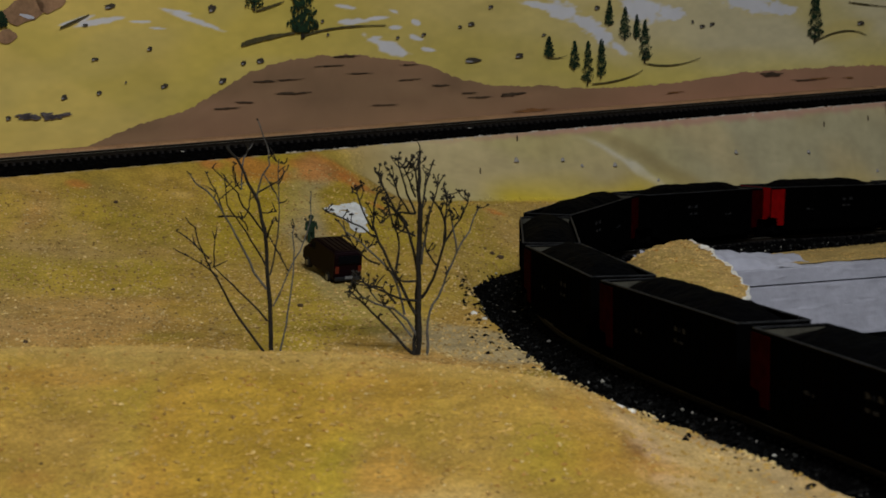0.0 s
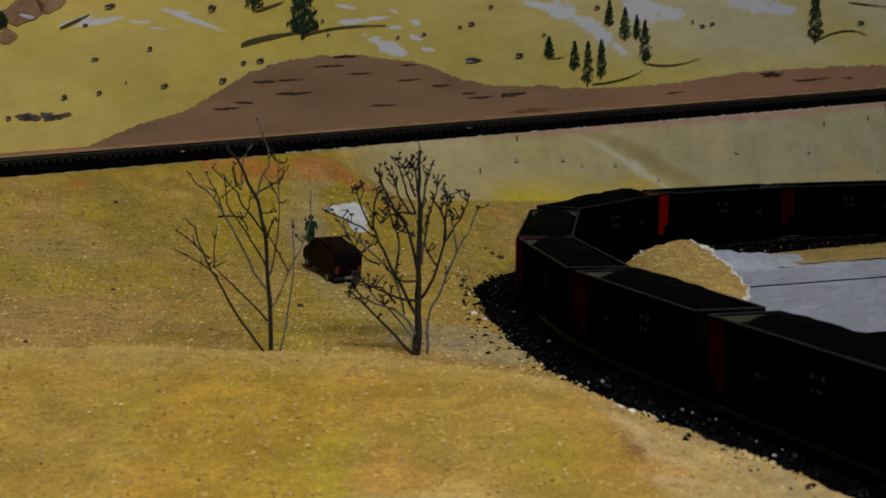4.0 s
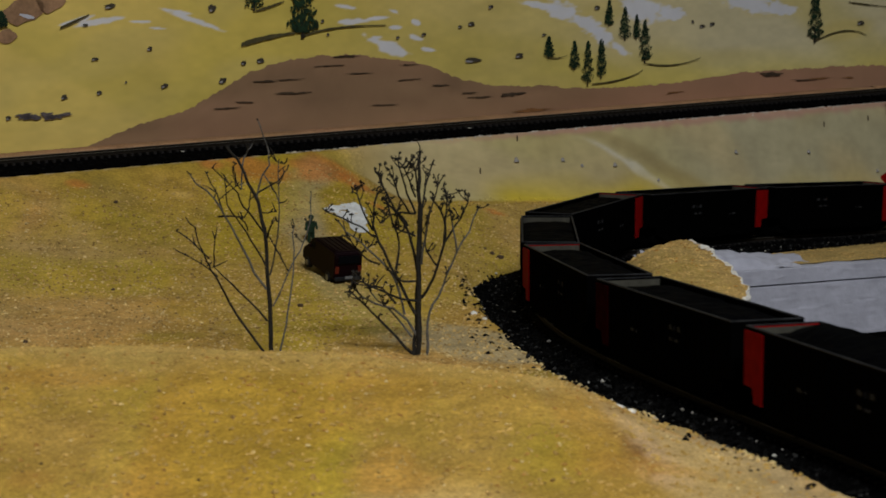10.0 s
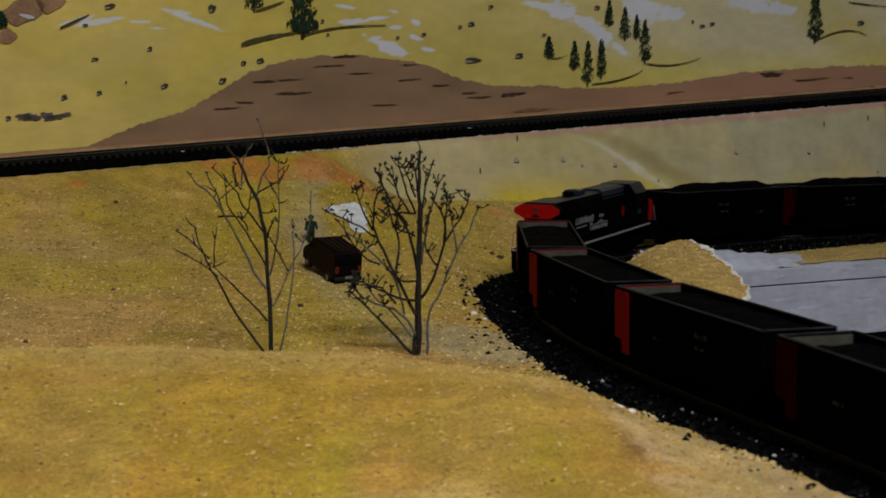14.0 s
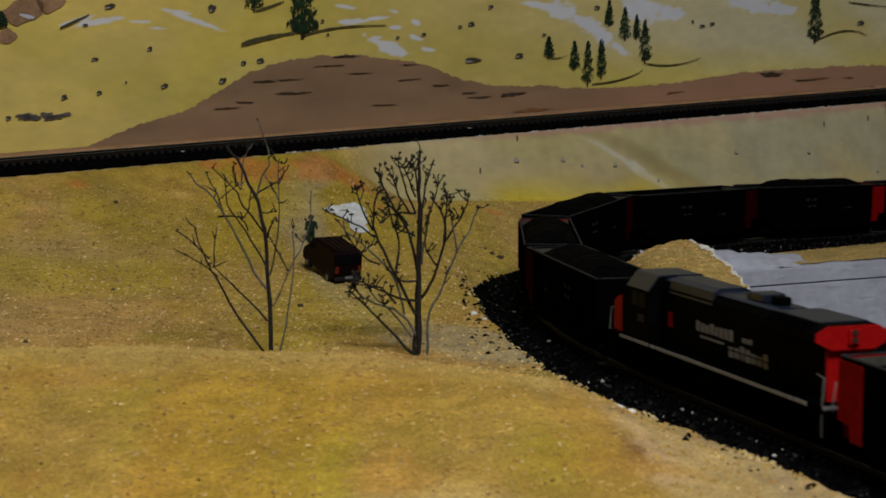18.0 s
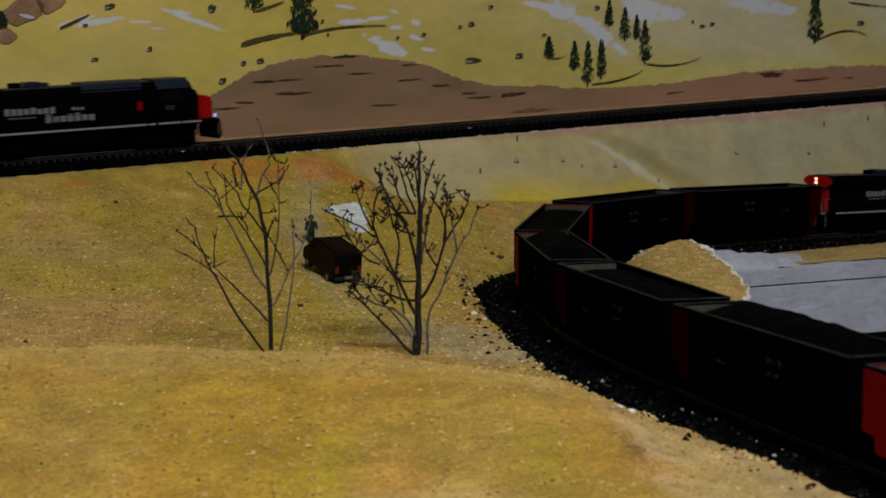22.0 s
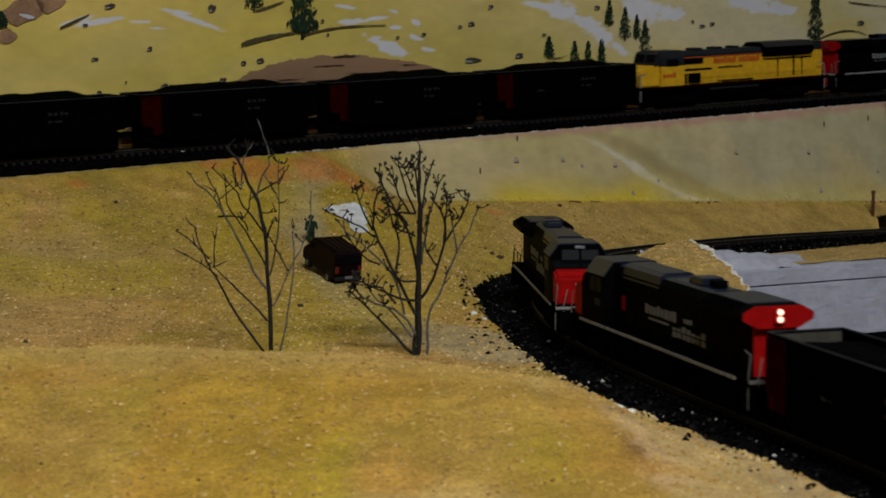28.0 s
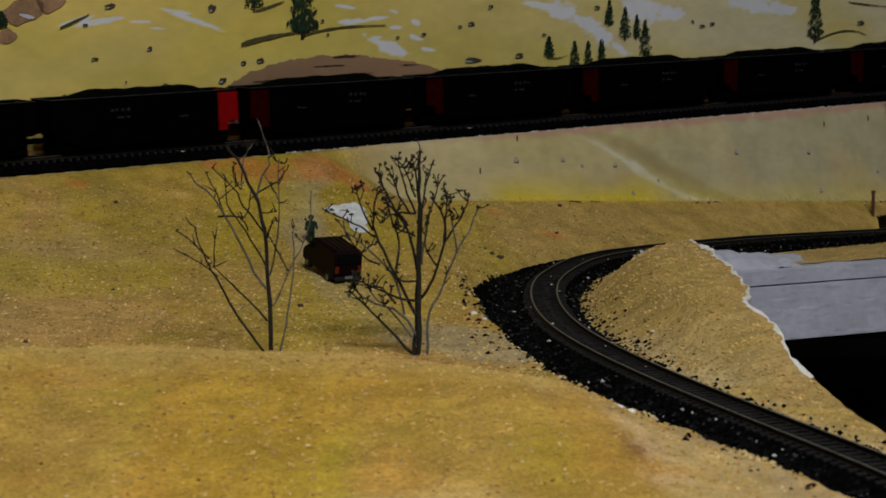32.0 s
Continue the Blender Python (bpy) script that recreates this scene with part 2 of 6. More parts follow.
def low_dist(x, y):
    """Distance to the lower track's centre line, and on which side (inside the bend is negative)."""
    sel = LOW[(LOW[:, 0] < 420) & ((LOW[:, 1] > 170))]
    sel = sel[::2]
    pts = np.stack([x.ravel(), y.ravel()], 1)
    d = np.empty(len(pts))
    for i in range(0, len(pts), 20000):
        q = pts[i:i + 20000]
        d[i:i + 20000] = np.sqrt(((q[:, None, :] - sel[None]) ** 2).sum(2).min(1))
    return d.reshape(x.shape)


def fnoise(x, y, size, seed=0.0):
    """Smooth value noise, about -1 to 1, cheap enough for whole grids."""
    u, v = x / size + seed * 17.3, y / size - seed * 9.1
    iu, iv = np.floor(u).astype(int), np.floor(v).astype(int)
    fu, fv = u - iu, v - iv
    fu, fv = fu * fu * (3 - 2 * fu), fv * fv * (3 - 2 * fv)

    def h(a, b):
        n = (a * 374761393 + b * 668265263 + int(seed * 1013)) & 0x7fffffff
        n = ((n ^ (n >> 13)) * 1274126177) & 0x7fffffff
        return (n ^ (n >> 16)) % 65536 / 32768.0 - 1
    return (h(iu, iv) * (1 - fu) + h(iu + 1, iv) * fu) * (1 - fv) + (h(iu, iv + 1) * (1 - fu) + h(iu + 1, iv + 1) * fu) * fv


def up_uv(x, y):
    """Along the upper track, and away from it towards the room."""
    return (x - UP0[0]) * UPDIR[0] + (y - UP0[1]) * UPDIR[1], (x - UP0[0]) * UPN[0] + (y - UP0[1]) * UPN[1]


def east_part(x, y):
    """1 where the steep painted board stands under the upper track, 0 on the sandy hillside."""
    return smooth(-75, -25, x + 0.35 * (y - 940))


def ballast_wide(y):
    """How far the black ballast reaches on the outer side of the lower track."""
    return np.interp(y, [430, 465, 490, 505, 530, 560, 590, 655, 700, 740, 790, 840, 870], [12.5, 14.5, 17.5, 18.5, 18.5, 17.0, 17.0, 16.5, 18.5, 22.0, 30.0, 23.0, 21.0])


def ground_z(x, y):
    """Height of the scenery outside the bend."""
    su, u = up_uv(x, y)
    top = up_z(su) - 5.5
    d = low_dist(x, y)
    bed = low_z(x, y) - 5.0
    # the sandy hillside in the west
    west = -3.0 + (top + 3.0) * np.exp(-(np.clip(u - 17, 0, None) / 72.0) ** 1.15)
    # the flat strip by the lower track and the steep board above it
    fy = up_at(0)[1] + su * UPDIR[1] + 30 * UPN[1]
    foot = 107.7 - 0.1056 * fy
    away = np.clip(u - 30, 0, None)
    strip = bed + (foot - bed) * np.clip(d - 16, 0, None) / (np.clip(d - 16, 0, None) + away + 1e-6)
    board = foot + (top - foot) * (1 - smooth(17.5, 30, u) ** 0.9)
    east = np.where(u > 30, strip, board)
    e = east_part(x, y)
    z = west * (1 - e) + east * e
    wide = ballast_wide(y) + 1.5 * fnoise(x, y, 12, 20) + 0.7 * fnoise(x, y, 4, 21)
    # the mound in the foreground
    gy = 1 - smooth(488, 540, y + 0.10 * (x + 60))
    rise = 1 - np.exp(-np.clip(d - wide - 7, 0, None) / 26.0)
    z = z + (21.5 + 1.2 * fnoise(x, y, 60, 3)) * rise * gy * (0.12 + 0.88 * smooth(375, 488, y))
    # the near leg's shoulder
    z = z + np.clip(low_z(x, y) - 1.2 - z, 0, None) * np.exp(-np.clip(d - wide - 5, 0, None) / 30.0) * smooth(600, 520, y)
    rough = smooth(wide + 3, wide + 12, d) * smooth(18, 24, u) * (1 - 0.8 * e * (u < 34))
    z = z + rough * (0.9 * fnoise(x, y, 70, 1) + 0.45 * fnoise(x, y, 22, 2) + 0.25 * fnoise(x, y, 8, 4) + 0.12 * fnoise(x, y, 3.5, 9))
    z = z + gy * rise * (0.7 * fnoise(x, y, 17, 74) + 0.45 * fnoise(x, y, 7, 75))
    # the bed of the lower track, and the shelf of the upper one
    k = smooth(wide, wide + 8, d)
    z = (bed - 3.0) * (1 - k) + z * k
    k = smooth(15, 18, np.abs(u))
    z = np.where(u > 0, (up_z(su) - 7.0) * (1 - k) + z * k, (up_z(su) - 7.0) * (1 - k) + (up_z(su) - 0.5) * k)
    return z


# ---- setting: scenery ----
def grid(xs, ys):
    return np.meshgrid(xs, ys)


def grid_faces(nx, ny, keep=None):
    i = np.arange(nx * ny).reshape(ny, nx)
    q = np.stack([i[:-1, :-1], i[:-1, 1:], i[1:, 1:], i[1:, :-1]], -1).reshape(-1, 4)
    return q if keep is None else q[keep.reshape(-1)]


def mix(a, b, k):
    return a * (1 - k[..., None]) + np.asarray(b) * k[..., None]


def inside(x, y):
    """Whether a place lies inside the bend, between the two legs of the lower track."""
    seg = LOW[(LOW[:, 0] < 330) & (LOW[:, 1] > 360)]
    near = seg[seg[:, 1] < 742]
    far = seg[seg[:, 1] >= 742]
    near = near[np.argsort(near[:, 1])]
    far = far[np.argsort(far[:, 1])]
    lim = np.where(y < 742, np.interp(y, near[:, 1], near[:, 0]), np.interp(y, far[:, 1], far[:, 0]))
    return (x > 30) & (y > 420) & (y < 1095) & (x > lim)


def line_dist(x, y, pts):
    """Distance to a bent line in plan."""
    best = np.full(x.shape, 1e9)
    for (ax, ay), (bx, by) in zip(pts[:-1], pts[1:]):
        t = np.clip(((x - ax) * (bx - ax) + (y - ay) * (by - ay)) / ((bx - ax) ** 2 + (by - ay) ** 2), 0, 1)
        best = np.minimum(best, np.hypot(x - ax - t * (bx - ax), y - ay - t * (by - ay)))
    return best


ROAD = [(-57, 872), (-61, 845), (-57, 800), (-45, 760), (-40, 726), (-26, 680), (-10, 640), (8, 622), (22, 606)]
CLAY = [(-52, 874, 20), (-80, 860, 18), (-100, 856, 8), (-38, 872, 9), (8, 928, 7), (-28, 852, 6), (24, 918, 5), (-150, 812, 6), (50, 905, 6)]


def sand_colour(x, y):
    """Earth colours: ochre sand with yellow grass tints, grey road, orange clay; some light and shade mixed in."""
    c = np.empty(x.shape + (3,))
    c[:] = (0.43, 0.255, 0.062)
    c = mix(c, (0.37, 0.25, 0.030), 0.85 * smooth(-0.3, 0.5, fnoise(x, y, 75, 11)))
    c = mix(c, (0.50, 0.28, 0.095), 0.8 * smooth(0.05, 0.7, fnoise(x, y, 48, 12)))
    c = mix(c, (0.36, 0.26, 0.03), 0.6 * smooth(0.1, 0.7, fnoise(x, y, 20, 15)))
    c = mix(c, (0.50, 0.33, 0.12), 0.5 * smooth(0.3, 0.8, fnoise(x, y, 11, 16)))
    su, u = up_uv(x, y)
    e = east_part(x, y)
    # olive ground behind the crest, its dimmer light put into the colour too
    behind = smooth(505, 545, y + 6 * fnoise(x, y, 25, 28)) * (1 - smooth(20, 45, x))
    c = mix(c, (0.30, 0.215, 0.035), 0.55 * behind * smooth(-0.6, 0.3, fnoise(x, y, 60, 29)))
    c = mix(c, (0.385, 0.232, 0.045), 0.75 * (1 - smooth(495, 530, y)))
    near = 1 - smooth(495, 530, y)
    bank = smooth(34, 20, low_dist(x, y) - ballast_wide(y) + 6 * fnoise(x, y, 15, 31)) * near
    c = mix(c, (0.44, 0.315, 0.16), 0.8 * bank)
    crease = np.interp(y, [400, 421, 428, 440, 455, 470, 500], [51, 46, 43.5, 40.5, 35.8, 33.4, 29]) + 2.5 * fnoise(x, y, 12, 34)
    beyond = smooth(-1, 4, x - crease) * near
    c = mix(c, (0.41, 0.285, 0.15), 0.8 * beyond)
    wash = line_dist(x, y, [(36, 480), (41, 455), (46, 432), (50, 418)]) + 2.5 * fnoise(x, y, 10, 30)
    c = mix(c, (0.50, 0.31, 0.19), 0.8 * (1 - smooth(3, 8, wash)))
    c = mix(c, (0.19, 0.075, 0.02), 0.95 * (1 - smooth(1.0, 2.4, line_dist(x, y, [(33.4, 470), (35.8, 455), (40.5, 440), (43.5, 428), (46.0, 421)]) + 0.7 * fnoise(x, y, 4, 32))))
    c = mix(c, (0.45, 0.29, 0.15), 0.5 * (1 - smooth(10, 24, np.hypot(x + 135, (y - 690) * 0.5) / 2.2 + 5 * fnoise(x, y, 25, 33))))
    c = mix(c, (0.50, 0.33, 0.13), 0.6 * smooth(0.1, 0.6, fnoise(x, y, 27, 76)) * (1 - smooth(495, 530, y)))
    c = mix(c, (0.38, 0.25, 0.032), 0.4 * smooth(0.15, 0.6, fnoise(x, y, 33, 77)) * (1 - smooth(495, 530, y)))
    c = mix(c, (0.46, 0.235, 0.05), 0.55 * smooth(0.15, 0.6, fnoise(x, y, 13, 86)) * (1 - smooth(495, 530, y)))
    c = mix(c, (0.365, 0.262, 0.024), 0.75 * smooth(0.0, 0.5, fnoise(x, 0.45 * y, 30, 94)) * near * (1 - beyond))
    c = mix(c, (0.41, 0.225, 0.035), 0.7 * smooth(0.1, 0.55, fnoise(x, 0.45 * y, 22, 95)) * near * (1 - 0.7 * beyond))
    # pale cream crest: its lit rim is mixed into the sand colour
    c = mix(c, (0.52, 0.345, 0.12), 0.65 * smooth(462, 492, y + 8 * fnoise(x, y, 30, 96)) * near)
    ins = inside(x, y)
    # yellower sand inside the bend, also lightened to offset the lamp's angle
    c = mix(c, (0.44, 0.325, 0.10), 0.75 * ins)
    c = mix(c, (0.41, 0.30, 0.045), 0.8 * ins * smooth(-0.2, 0.4, fnoise(x, y, 26, 78)))
    c = mix(c, (0.50, 0.37, 0.20), 0.75 * ins * smooth(0.0, 0.6, fnoise(x, y, 16, 79) + 0.6 * smooth(700, 600, y)))
    c = mix(c, (0.52, 0.40, 0.25), 0.8 * ins * smooth(30, 16, low_dist(x, y) + 8 * fnoise(x, y, 14, 90)) * smooth(700, 640, y))
    c = mix(c, (0.42, 0.27, 0.045), 0.6 * ins * smooth(0.2, 0.6, fnoise(x, y, 19, 91)))
    c = mix(c, (0.50, 0.30, 0.17), 0.7 * ins * smooth(90, 98, x + 4 * fnoise(x, y, 9, 92)) * smooth(520, 560, y) * (y < 800))
    c = mix(c, (0.37, 0.31, 0.19), 0.8 * ins * (y > 815) * (x > 120))
    # duller earth by the lower track's far leg
    c = mix(c, (0.40, 0.26, 0.085), 0.75 * e * smooth(30, 36, u))
    road = line_dist(x, y, ROAD) - 12 * smooth(690, 600, y) + 2.5 * fnoise(x, y, 12, 17)
    c = mix(c, (0.36, 0.28, 0.165), 0.85 * (1 - smooth(6, 12, road)))
    c = mix(c, (0.45, 0.245, 0.058), 0.45 * (1 - smooth(0.5, 1.15, np.hypot(x + 118, (y - 655) * 0.42) / 34 + 0.5 * fnoise(x, y, 20, 88))))
    c = mix(c, (0.40, 0.29, 0.020), 0.6 * smooth(-0.1, 0.5, fnoise(x, 0.5 * y, 30, 89)) * smooth(535, 560, y) * (1 - smooth(20, 40, x)) * (1 - ins))
    for cx, cy, r in CLAY:
        k = 1 - smooth(0.5, 1.1, np.hypot(x - cx, (y - cy) * 1.3) / r + 0.35 * fnoise(x, y, 7, 18))
        c = mix(c, (0.47, 0.165, 0.04), 0.72 * k)
    # the smooth painted board under the upper track
    b = e * (1 - smooth(29.5, 31, u)) * smooth(17, 18, u)
    paint = np.empty(c.shape)
    paint[:] = (0.46, 0.38, 0.165)
    paint = mix(paint, (0.43, 0.375, 0.22), smooth(230, 330, su))
    paint = mix(paint, (0.49, 0.39, 0.20), 0.8 * smooth(-0.1, 0.5, fnoise(su - 4 * u, 3 * u, 40, 21)))
    paint = mix(paint, (0.37, 0.28, 0.12), 0.55 * smooth(0.1, 0.7, fnoise(su + 5 * u, 5 * u, 34, 23)))
    paint = mix(paint, (0.34, 0.265, 0.115), 0.8 * (1 - smooth(4, 15, np.abs(su - 262 - (u - 22.5) * 8.5) + 4 * fnoise(su, 4 * u, 14, 26))))
    paint = mix(paint, (0.62, 0.58, 0.46), 0.75 * (1 - smooth(1.5, 7, np.abs(su - 246 - (u - 22.5) * 7.5) + 3 * fnoise(su, 4 * u, 10, 27))) * smooth(19.5, 22, u))
    paint = mix(paint, (0.58, 0.43, 0.035), 0.95 * smooth(24.5, 29, u + 1.2 * fnoise(su, 4 * u, 22, 24)) * smooth(150, 180, su) * (1 - 0.6 * smooth(255, 285, su)))
    paint = paint * (1 + 0.07 * fnoise(su, 9 * u, 12, 22)[..., None] + 0.05 * fnoise(su, 12 * u, 4, 25)[..., None])
    c = c * (1 - b[..., None]) + paint * b[..., None]
    # the pinkish lip below the ballast, grey gravel by the foot
    lip = smooth(16.2, 17, u) * (1 - smooth(18.6, 19.6, u + 0.5 * fnoise(x, y, 6, 24))) * smooth(100, 220, su)
    c = mix(c, (0.43, 0.24, 0.17), 0.85 * lip)
    c = mix(c, (0.40, 0.36, 0.30), 0.75 * smooth(16.0, 16.5, u) * (1 - smooth(17.2, 18.2, u + 0.6 * fnoise(x, y, 4, 25))))
    c = mix(c, (0.30, 0.16, 0.10), 0.8 * (u < -14) * 1.0)
    c = c * (1 + (1 - 0.8 * b[..., None]) * (0.13 * fnoise(x, y, 5, 13)[..., None] + 0.10 * fnoise(x, y, 2.6, 14)[..., None]))
    c[..., 2] *= np.where((b > 0.3) | (u < 20.5), 1.0, 0.88)
    return np.clip(c, 0.01, 0.9)


XS = np.concatenate([np.arange(-620, -235, 15), np.arange(-235, 300, 2.4), np.arange(300, 560, 15)])
YS = np.concatenate([np.arange(180, 330, 10), np.arange(330, 1150, 2.4), np.arange(1150, 1420, 15)])
GX, GY = grid(XS, YS)
GZ = ground_z(GX, GY)
GS, GU = up_uv(GX, GY)
GD = low_dist(GX, GY)
INS = inside(GX, GY) & (GD > 8)
keep = (~INS) & (GU > -31) & ~((GX > 120) & (GY < 880) & (GD > 26)) & ~((GX > 235) & (GU > 45) & (GD > 26)) & ~((GY < 420) & (GX > 60) & (GD > 26) & (GX > 130))
keep = (keep[:-1, :-1] & keep[1:, :-1] & keep[:-1, 1:] & keep[1:, 1:])
used = grid_faces(len(XS), len(YS), keep)
cu, cx_, cy_ = GU.reshape(-1)[used].mean(1), GX.reshape(-1)[used].mean(1), GY.reshape(-1)[used].mean(1)
board = (cu > 19.0) & (cu < 29.0) & (east_part(cx_, cy_) > 0.5)


def compact(name, faces, material):
    """A mesh of those faces of the ground's sheet only."""
    ids, inv = np.unique(faces, return_inverse=True)
    v = np.stack([GX, GY, GZ], -1).reshape(-1, 3)[ids]
    return mesh_part(name, v, inv.reshape(faces.shape), material, colours=GC[ids])


GC = sand_colour(GX, GY).reshape(-1, 3)
ground = compact("ground", used[~board], M_SAND)
tagged(ground, "ochre sand scenery with dry grass tints, orange clay and a grey track", "ground", kind="structure")
PS, PU = grid(np.arange(40, 600, 1.4), np.linspace(16.8, 30.6, 40))
PX, PY = UP0[0] + PS * UPDIR[0] + PU * UPN[0], UP0[1] + PS * UPDIR[1] + PU * UPN[1]
PZ = ground_z(PX, PY) + 0.12 + 0.25 * fnoise(PS, 3 * PU, 16, 39) * smooth(17.5, 20, PU)
pk = east_part(PX, PY) > 0.44
bank = mesh_part("painted_bank", np.stack([PX, PY, PZ], -1).reshape(-1, 3), grid_faces(PS.shape[1], PS.shape[0], (pk[:-1, :-1] & pk[1:, 1:])), M_BOARD, colours=sand_colour(PX, PY).reshape(-1, 3))
tagged(bank, "steep painted bank below the upper track, cream and yellow", "bank", kind="structure")

# the hill inside the bend: a plaster shell, broken off along its open edge
IXS, IYS = np.arange(36, 128, 1.6), np.arange(430, 935, 1.6)
IX, IY = grid(IXS, IYS)
ID = low_dist(IX, IY)
IIN = inside(IX, IY)


def hill_edge(y):
    e = np.interp(y, [430, 489, 539, 570, 640, 900], [119, 114, 109, 103.5, 101, 100.5])
    k = 0.25 + 0.75 * smooth(545, 590, y)
    return e + k * (2.6 * fnoise(0 * y, y, 34, 7) + 1.3 * fnoise(0 * y, y, 8, 8) + 0.6 * fnoise(0 * y, y, 3, 10))


EDGE = hill_edge(IY)


def inner_z(x, y, d):
    prof = np.interp(y, [430, 532, 570, 632, 703, 760, 800, 822, 850, 884], [-6, -5, 1, 8.5, 10.5, 9.5, 7.0, 3, -4, -9])
    rise = np.clip(low_z(x, y) + 4.7, 0, None)
    return (low_z(x, y) - 6.0) + (prof + 10.5 - rise) * smooth(10, 46, d) + 0.7 * fnoise(x, y, 30, 5) * smooth(14, 30, d) + 0.3 * fnoise(x, y, 8, 6) + 0.12 * fnoise(x, y, 4.4, 19)


ok = IIN & (IX < EDGE)
IX = np.minimum(IX, np.where(IX - EDGE < 3, EDGE, IX))
ID = low_dist(IX, IY)
IZ = inner_z(IX, IY, ID)
keep = ok[:-1, :-1] & ok[1:, :-1]
inner = mesh_part("inner_hill", np.stack([IX, IY, IZ], -1).reshape(-1, 3), grid_faces(len(IXS), len(IYS), keep), M_SAND, colours=sand_colour(IX, IY).reshape(-1, 3))
tagged(inner, "ochre sand hill on a plaster shell inside the bend", "ground", kind="structure")
# its broken white rim
ey = np.arange(556, 830, 1.6)
ex = hill_edge(ey)
ez = inner_z(ex, ey, low_dist(ex[None], ey[None])[0])
wob = 0.03 + 1.0 * np.clip(fnoise(0 * ey, ey, 11, 26) + 0.1, 0, 1) + 0.7 * np.clip(fnoise(0 * ey, ey, 3.0, 27), 0, 1)
fade = smooth(520, 580, ey)
ring = [np.stack([ex - 0.05 - 1.1 * wob * fade, ey, ez + 0.05], 1), np.stack([ex + 0.3, ey, ez + 0.05 + 0.55 * wob * fade], 1), np.stack([ex + 0.5 + 0.7 * wob * fade, ey, ez - 0.9], 1),
        np.stack([ex + 0.2, ey, ez - 3.2 - wob], 1), np.stack([ex - 2.6, ey, ez - 3.0], 1)]
rv = np.concatenate([r[:, None] for r in ring], 1).reshape(-1, 3)
rf = [(i * 5 + k, i * 5 + (k + 1) % 5, (i + 1) * 5 + (k + 1) % 5, (i + 1) * 5 + k) for i in range(len(ey) - 1) for k in range(5)]
tagged(mesh_part("plaster_rim", rv, rf, M_RIMPLASTER, smooth=False), "ragged white plaster edge of the broken hill shell", "plaster edge", kind="structure")

# the white foam shelf under the far leg of the track
FA, FB = np.array([60.0, 792.0]), np.array([1000.0, 1251.0])


def slab(name, poly, z0, z1, material, label, bevel=0.6, category="foam board"):
    bm = bmesh.new()
    prism(bm, poly, z0, z1, "z")
    bmesh.ops.bevel(bm, geom=bm.edges[:], offset=bevel, segments=1, affect="EDGES")
    return tagged(part(name, bm, material), label, category, kind="structure")


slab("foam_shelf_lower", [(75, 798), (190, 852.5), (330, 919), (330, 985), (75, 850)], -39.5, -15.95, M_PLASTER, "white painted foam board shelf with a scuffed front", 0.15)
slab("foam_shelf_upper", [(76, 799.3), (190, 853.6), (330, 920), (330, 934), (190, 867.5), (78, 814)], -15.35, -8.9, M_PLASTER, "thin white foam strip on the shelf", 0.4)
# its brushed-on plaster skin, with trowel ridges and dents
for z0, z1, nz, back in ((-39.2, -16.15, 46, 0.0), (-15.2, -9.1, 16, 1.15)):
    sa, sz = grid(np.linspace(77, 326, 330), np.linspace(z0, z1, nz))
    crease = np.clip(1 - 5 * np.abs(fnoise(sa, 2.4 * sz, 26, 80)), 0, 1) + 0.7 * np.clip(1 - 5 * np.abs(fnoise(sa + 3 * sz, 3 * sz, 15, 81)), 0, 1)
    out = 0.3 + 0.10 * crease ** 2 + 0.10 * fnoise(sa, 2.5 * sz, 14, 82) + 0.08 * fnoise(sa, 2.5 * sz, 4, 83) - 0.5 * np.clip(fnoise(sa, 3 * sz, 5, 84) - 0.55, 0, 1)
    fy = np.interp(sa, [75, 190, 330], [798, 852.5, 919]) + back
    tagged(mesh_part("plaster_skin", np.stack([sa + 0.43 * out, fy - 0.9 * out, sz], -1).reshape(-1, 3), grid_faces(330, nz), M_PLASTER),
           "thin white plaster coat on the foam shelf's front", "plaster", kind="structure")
# lumps of plaster piled on its west end, and the sandy verge of the track
lx, ly = grid(np.linspace(70, 330, 150), np.linspace(800, 1010, 120))
ld = low_dist(lx, ly)
la, lb = grid(np.linspace(0, 1, 110), np.linspace(0, 1, 50))
lpx = 82 + 76 * la
lpy = 801.5 + (lpx - 76) * 0.476 + 46 * lb + 1.2 * fnoise(lpx, 9 * lb, 7, 31)
ltop = -0.4 - 9.0 * smooth(0.25, 1.0, la) + 0.9 * fnoise(lpx, 0 * lpx, 11, 34)
lpz = -9.5 + (ltop + 9.5) * smooth(0.0, 0.16, lb) * (1 - 0.6 * smooth(0.3, 1.0, lb)) + 1.3 * fnoise(lpx, lpy, 9, 35) + 0.7 * fnoise(lpx, lpy, 3.4, 36)
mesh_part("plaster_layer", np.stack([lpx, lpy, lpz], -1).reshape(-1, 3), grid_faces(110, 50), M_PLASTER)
tagged(bpy.data.objects["plaster_layer"], "lumpy white plaster piled on the foam shelf", "plaster", kind="structure")
verge = (ly > 806 + (lx - 76) * 0.476 + 2 * fnoise(lx, ly, 18, 36) + 1.5 * fnoise(lx, ly, 5, 37)) & inside(lx, ly) & (lx > 150) & (ld > 17)
vz = -7.6 - 0.085 * np.clip(ly - 799 - (lx - 76) * 0.4737, 0, 140) + 0.3 * fnoise(lx, ly, 9, 38)
mesh_part("verge", np.stack([lx, ly, vz], -1).reshape(-1, 3), grid_faces(150, 120, verge[:-1, :-1]), M_SAND, colours=sand_colour(lx, ly).reshape(-1, 3))
tagged(bpy.data.objects["verge"], "sandy verge between track and white shelf", "ground", kind="structure")

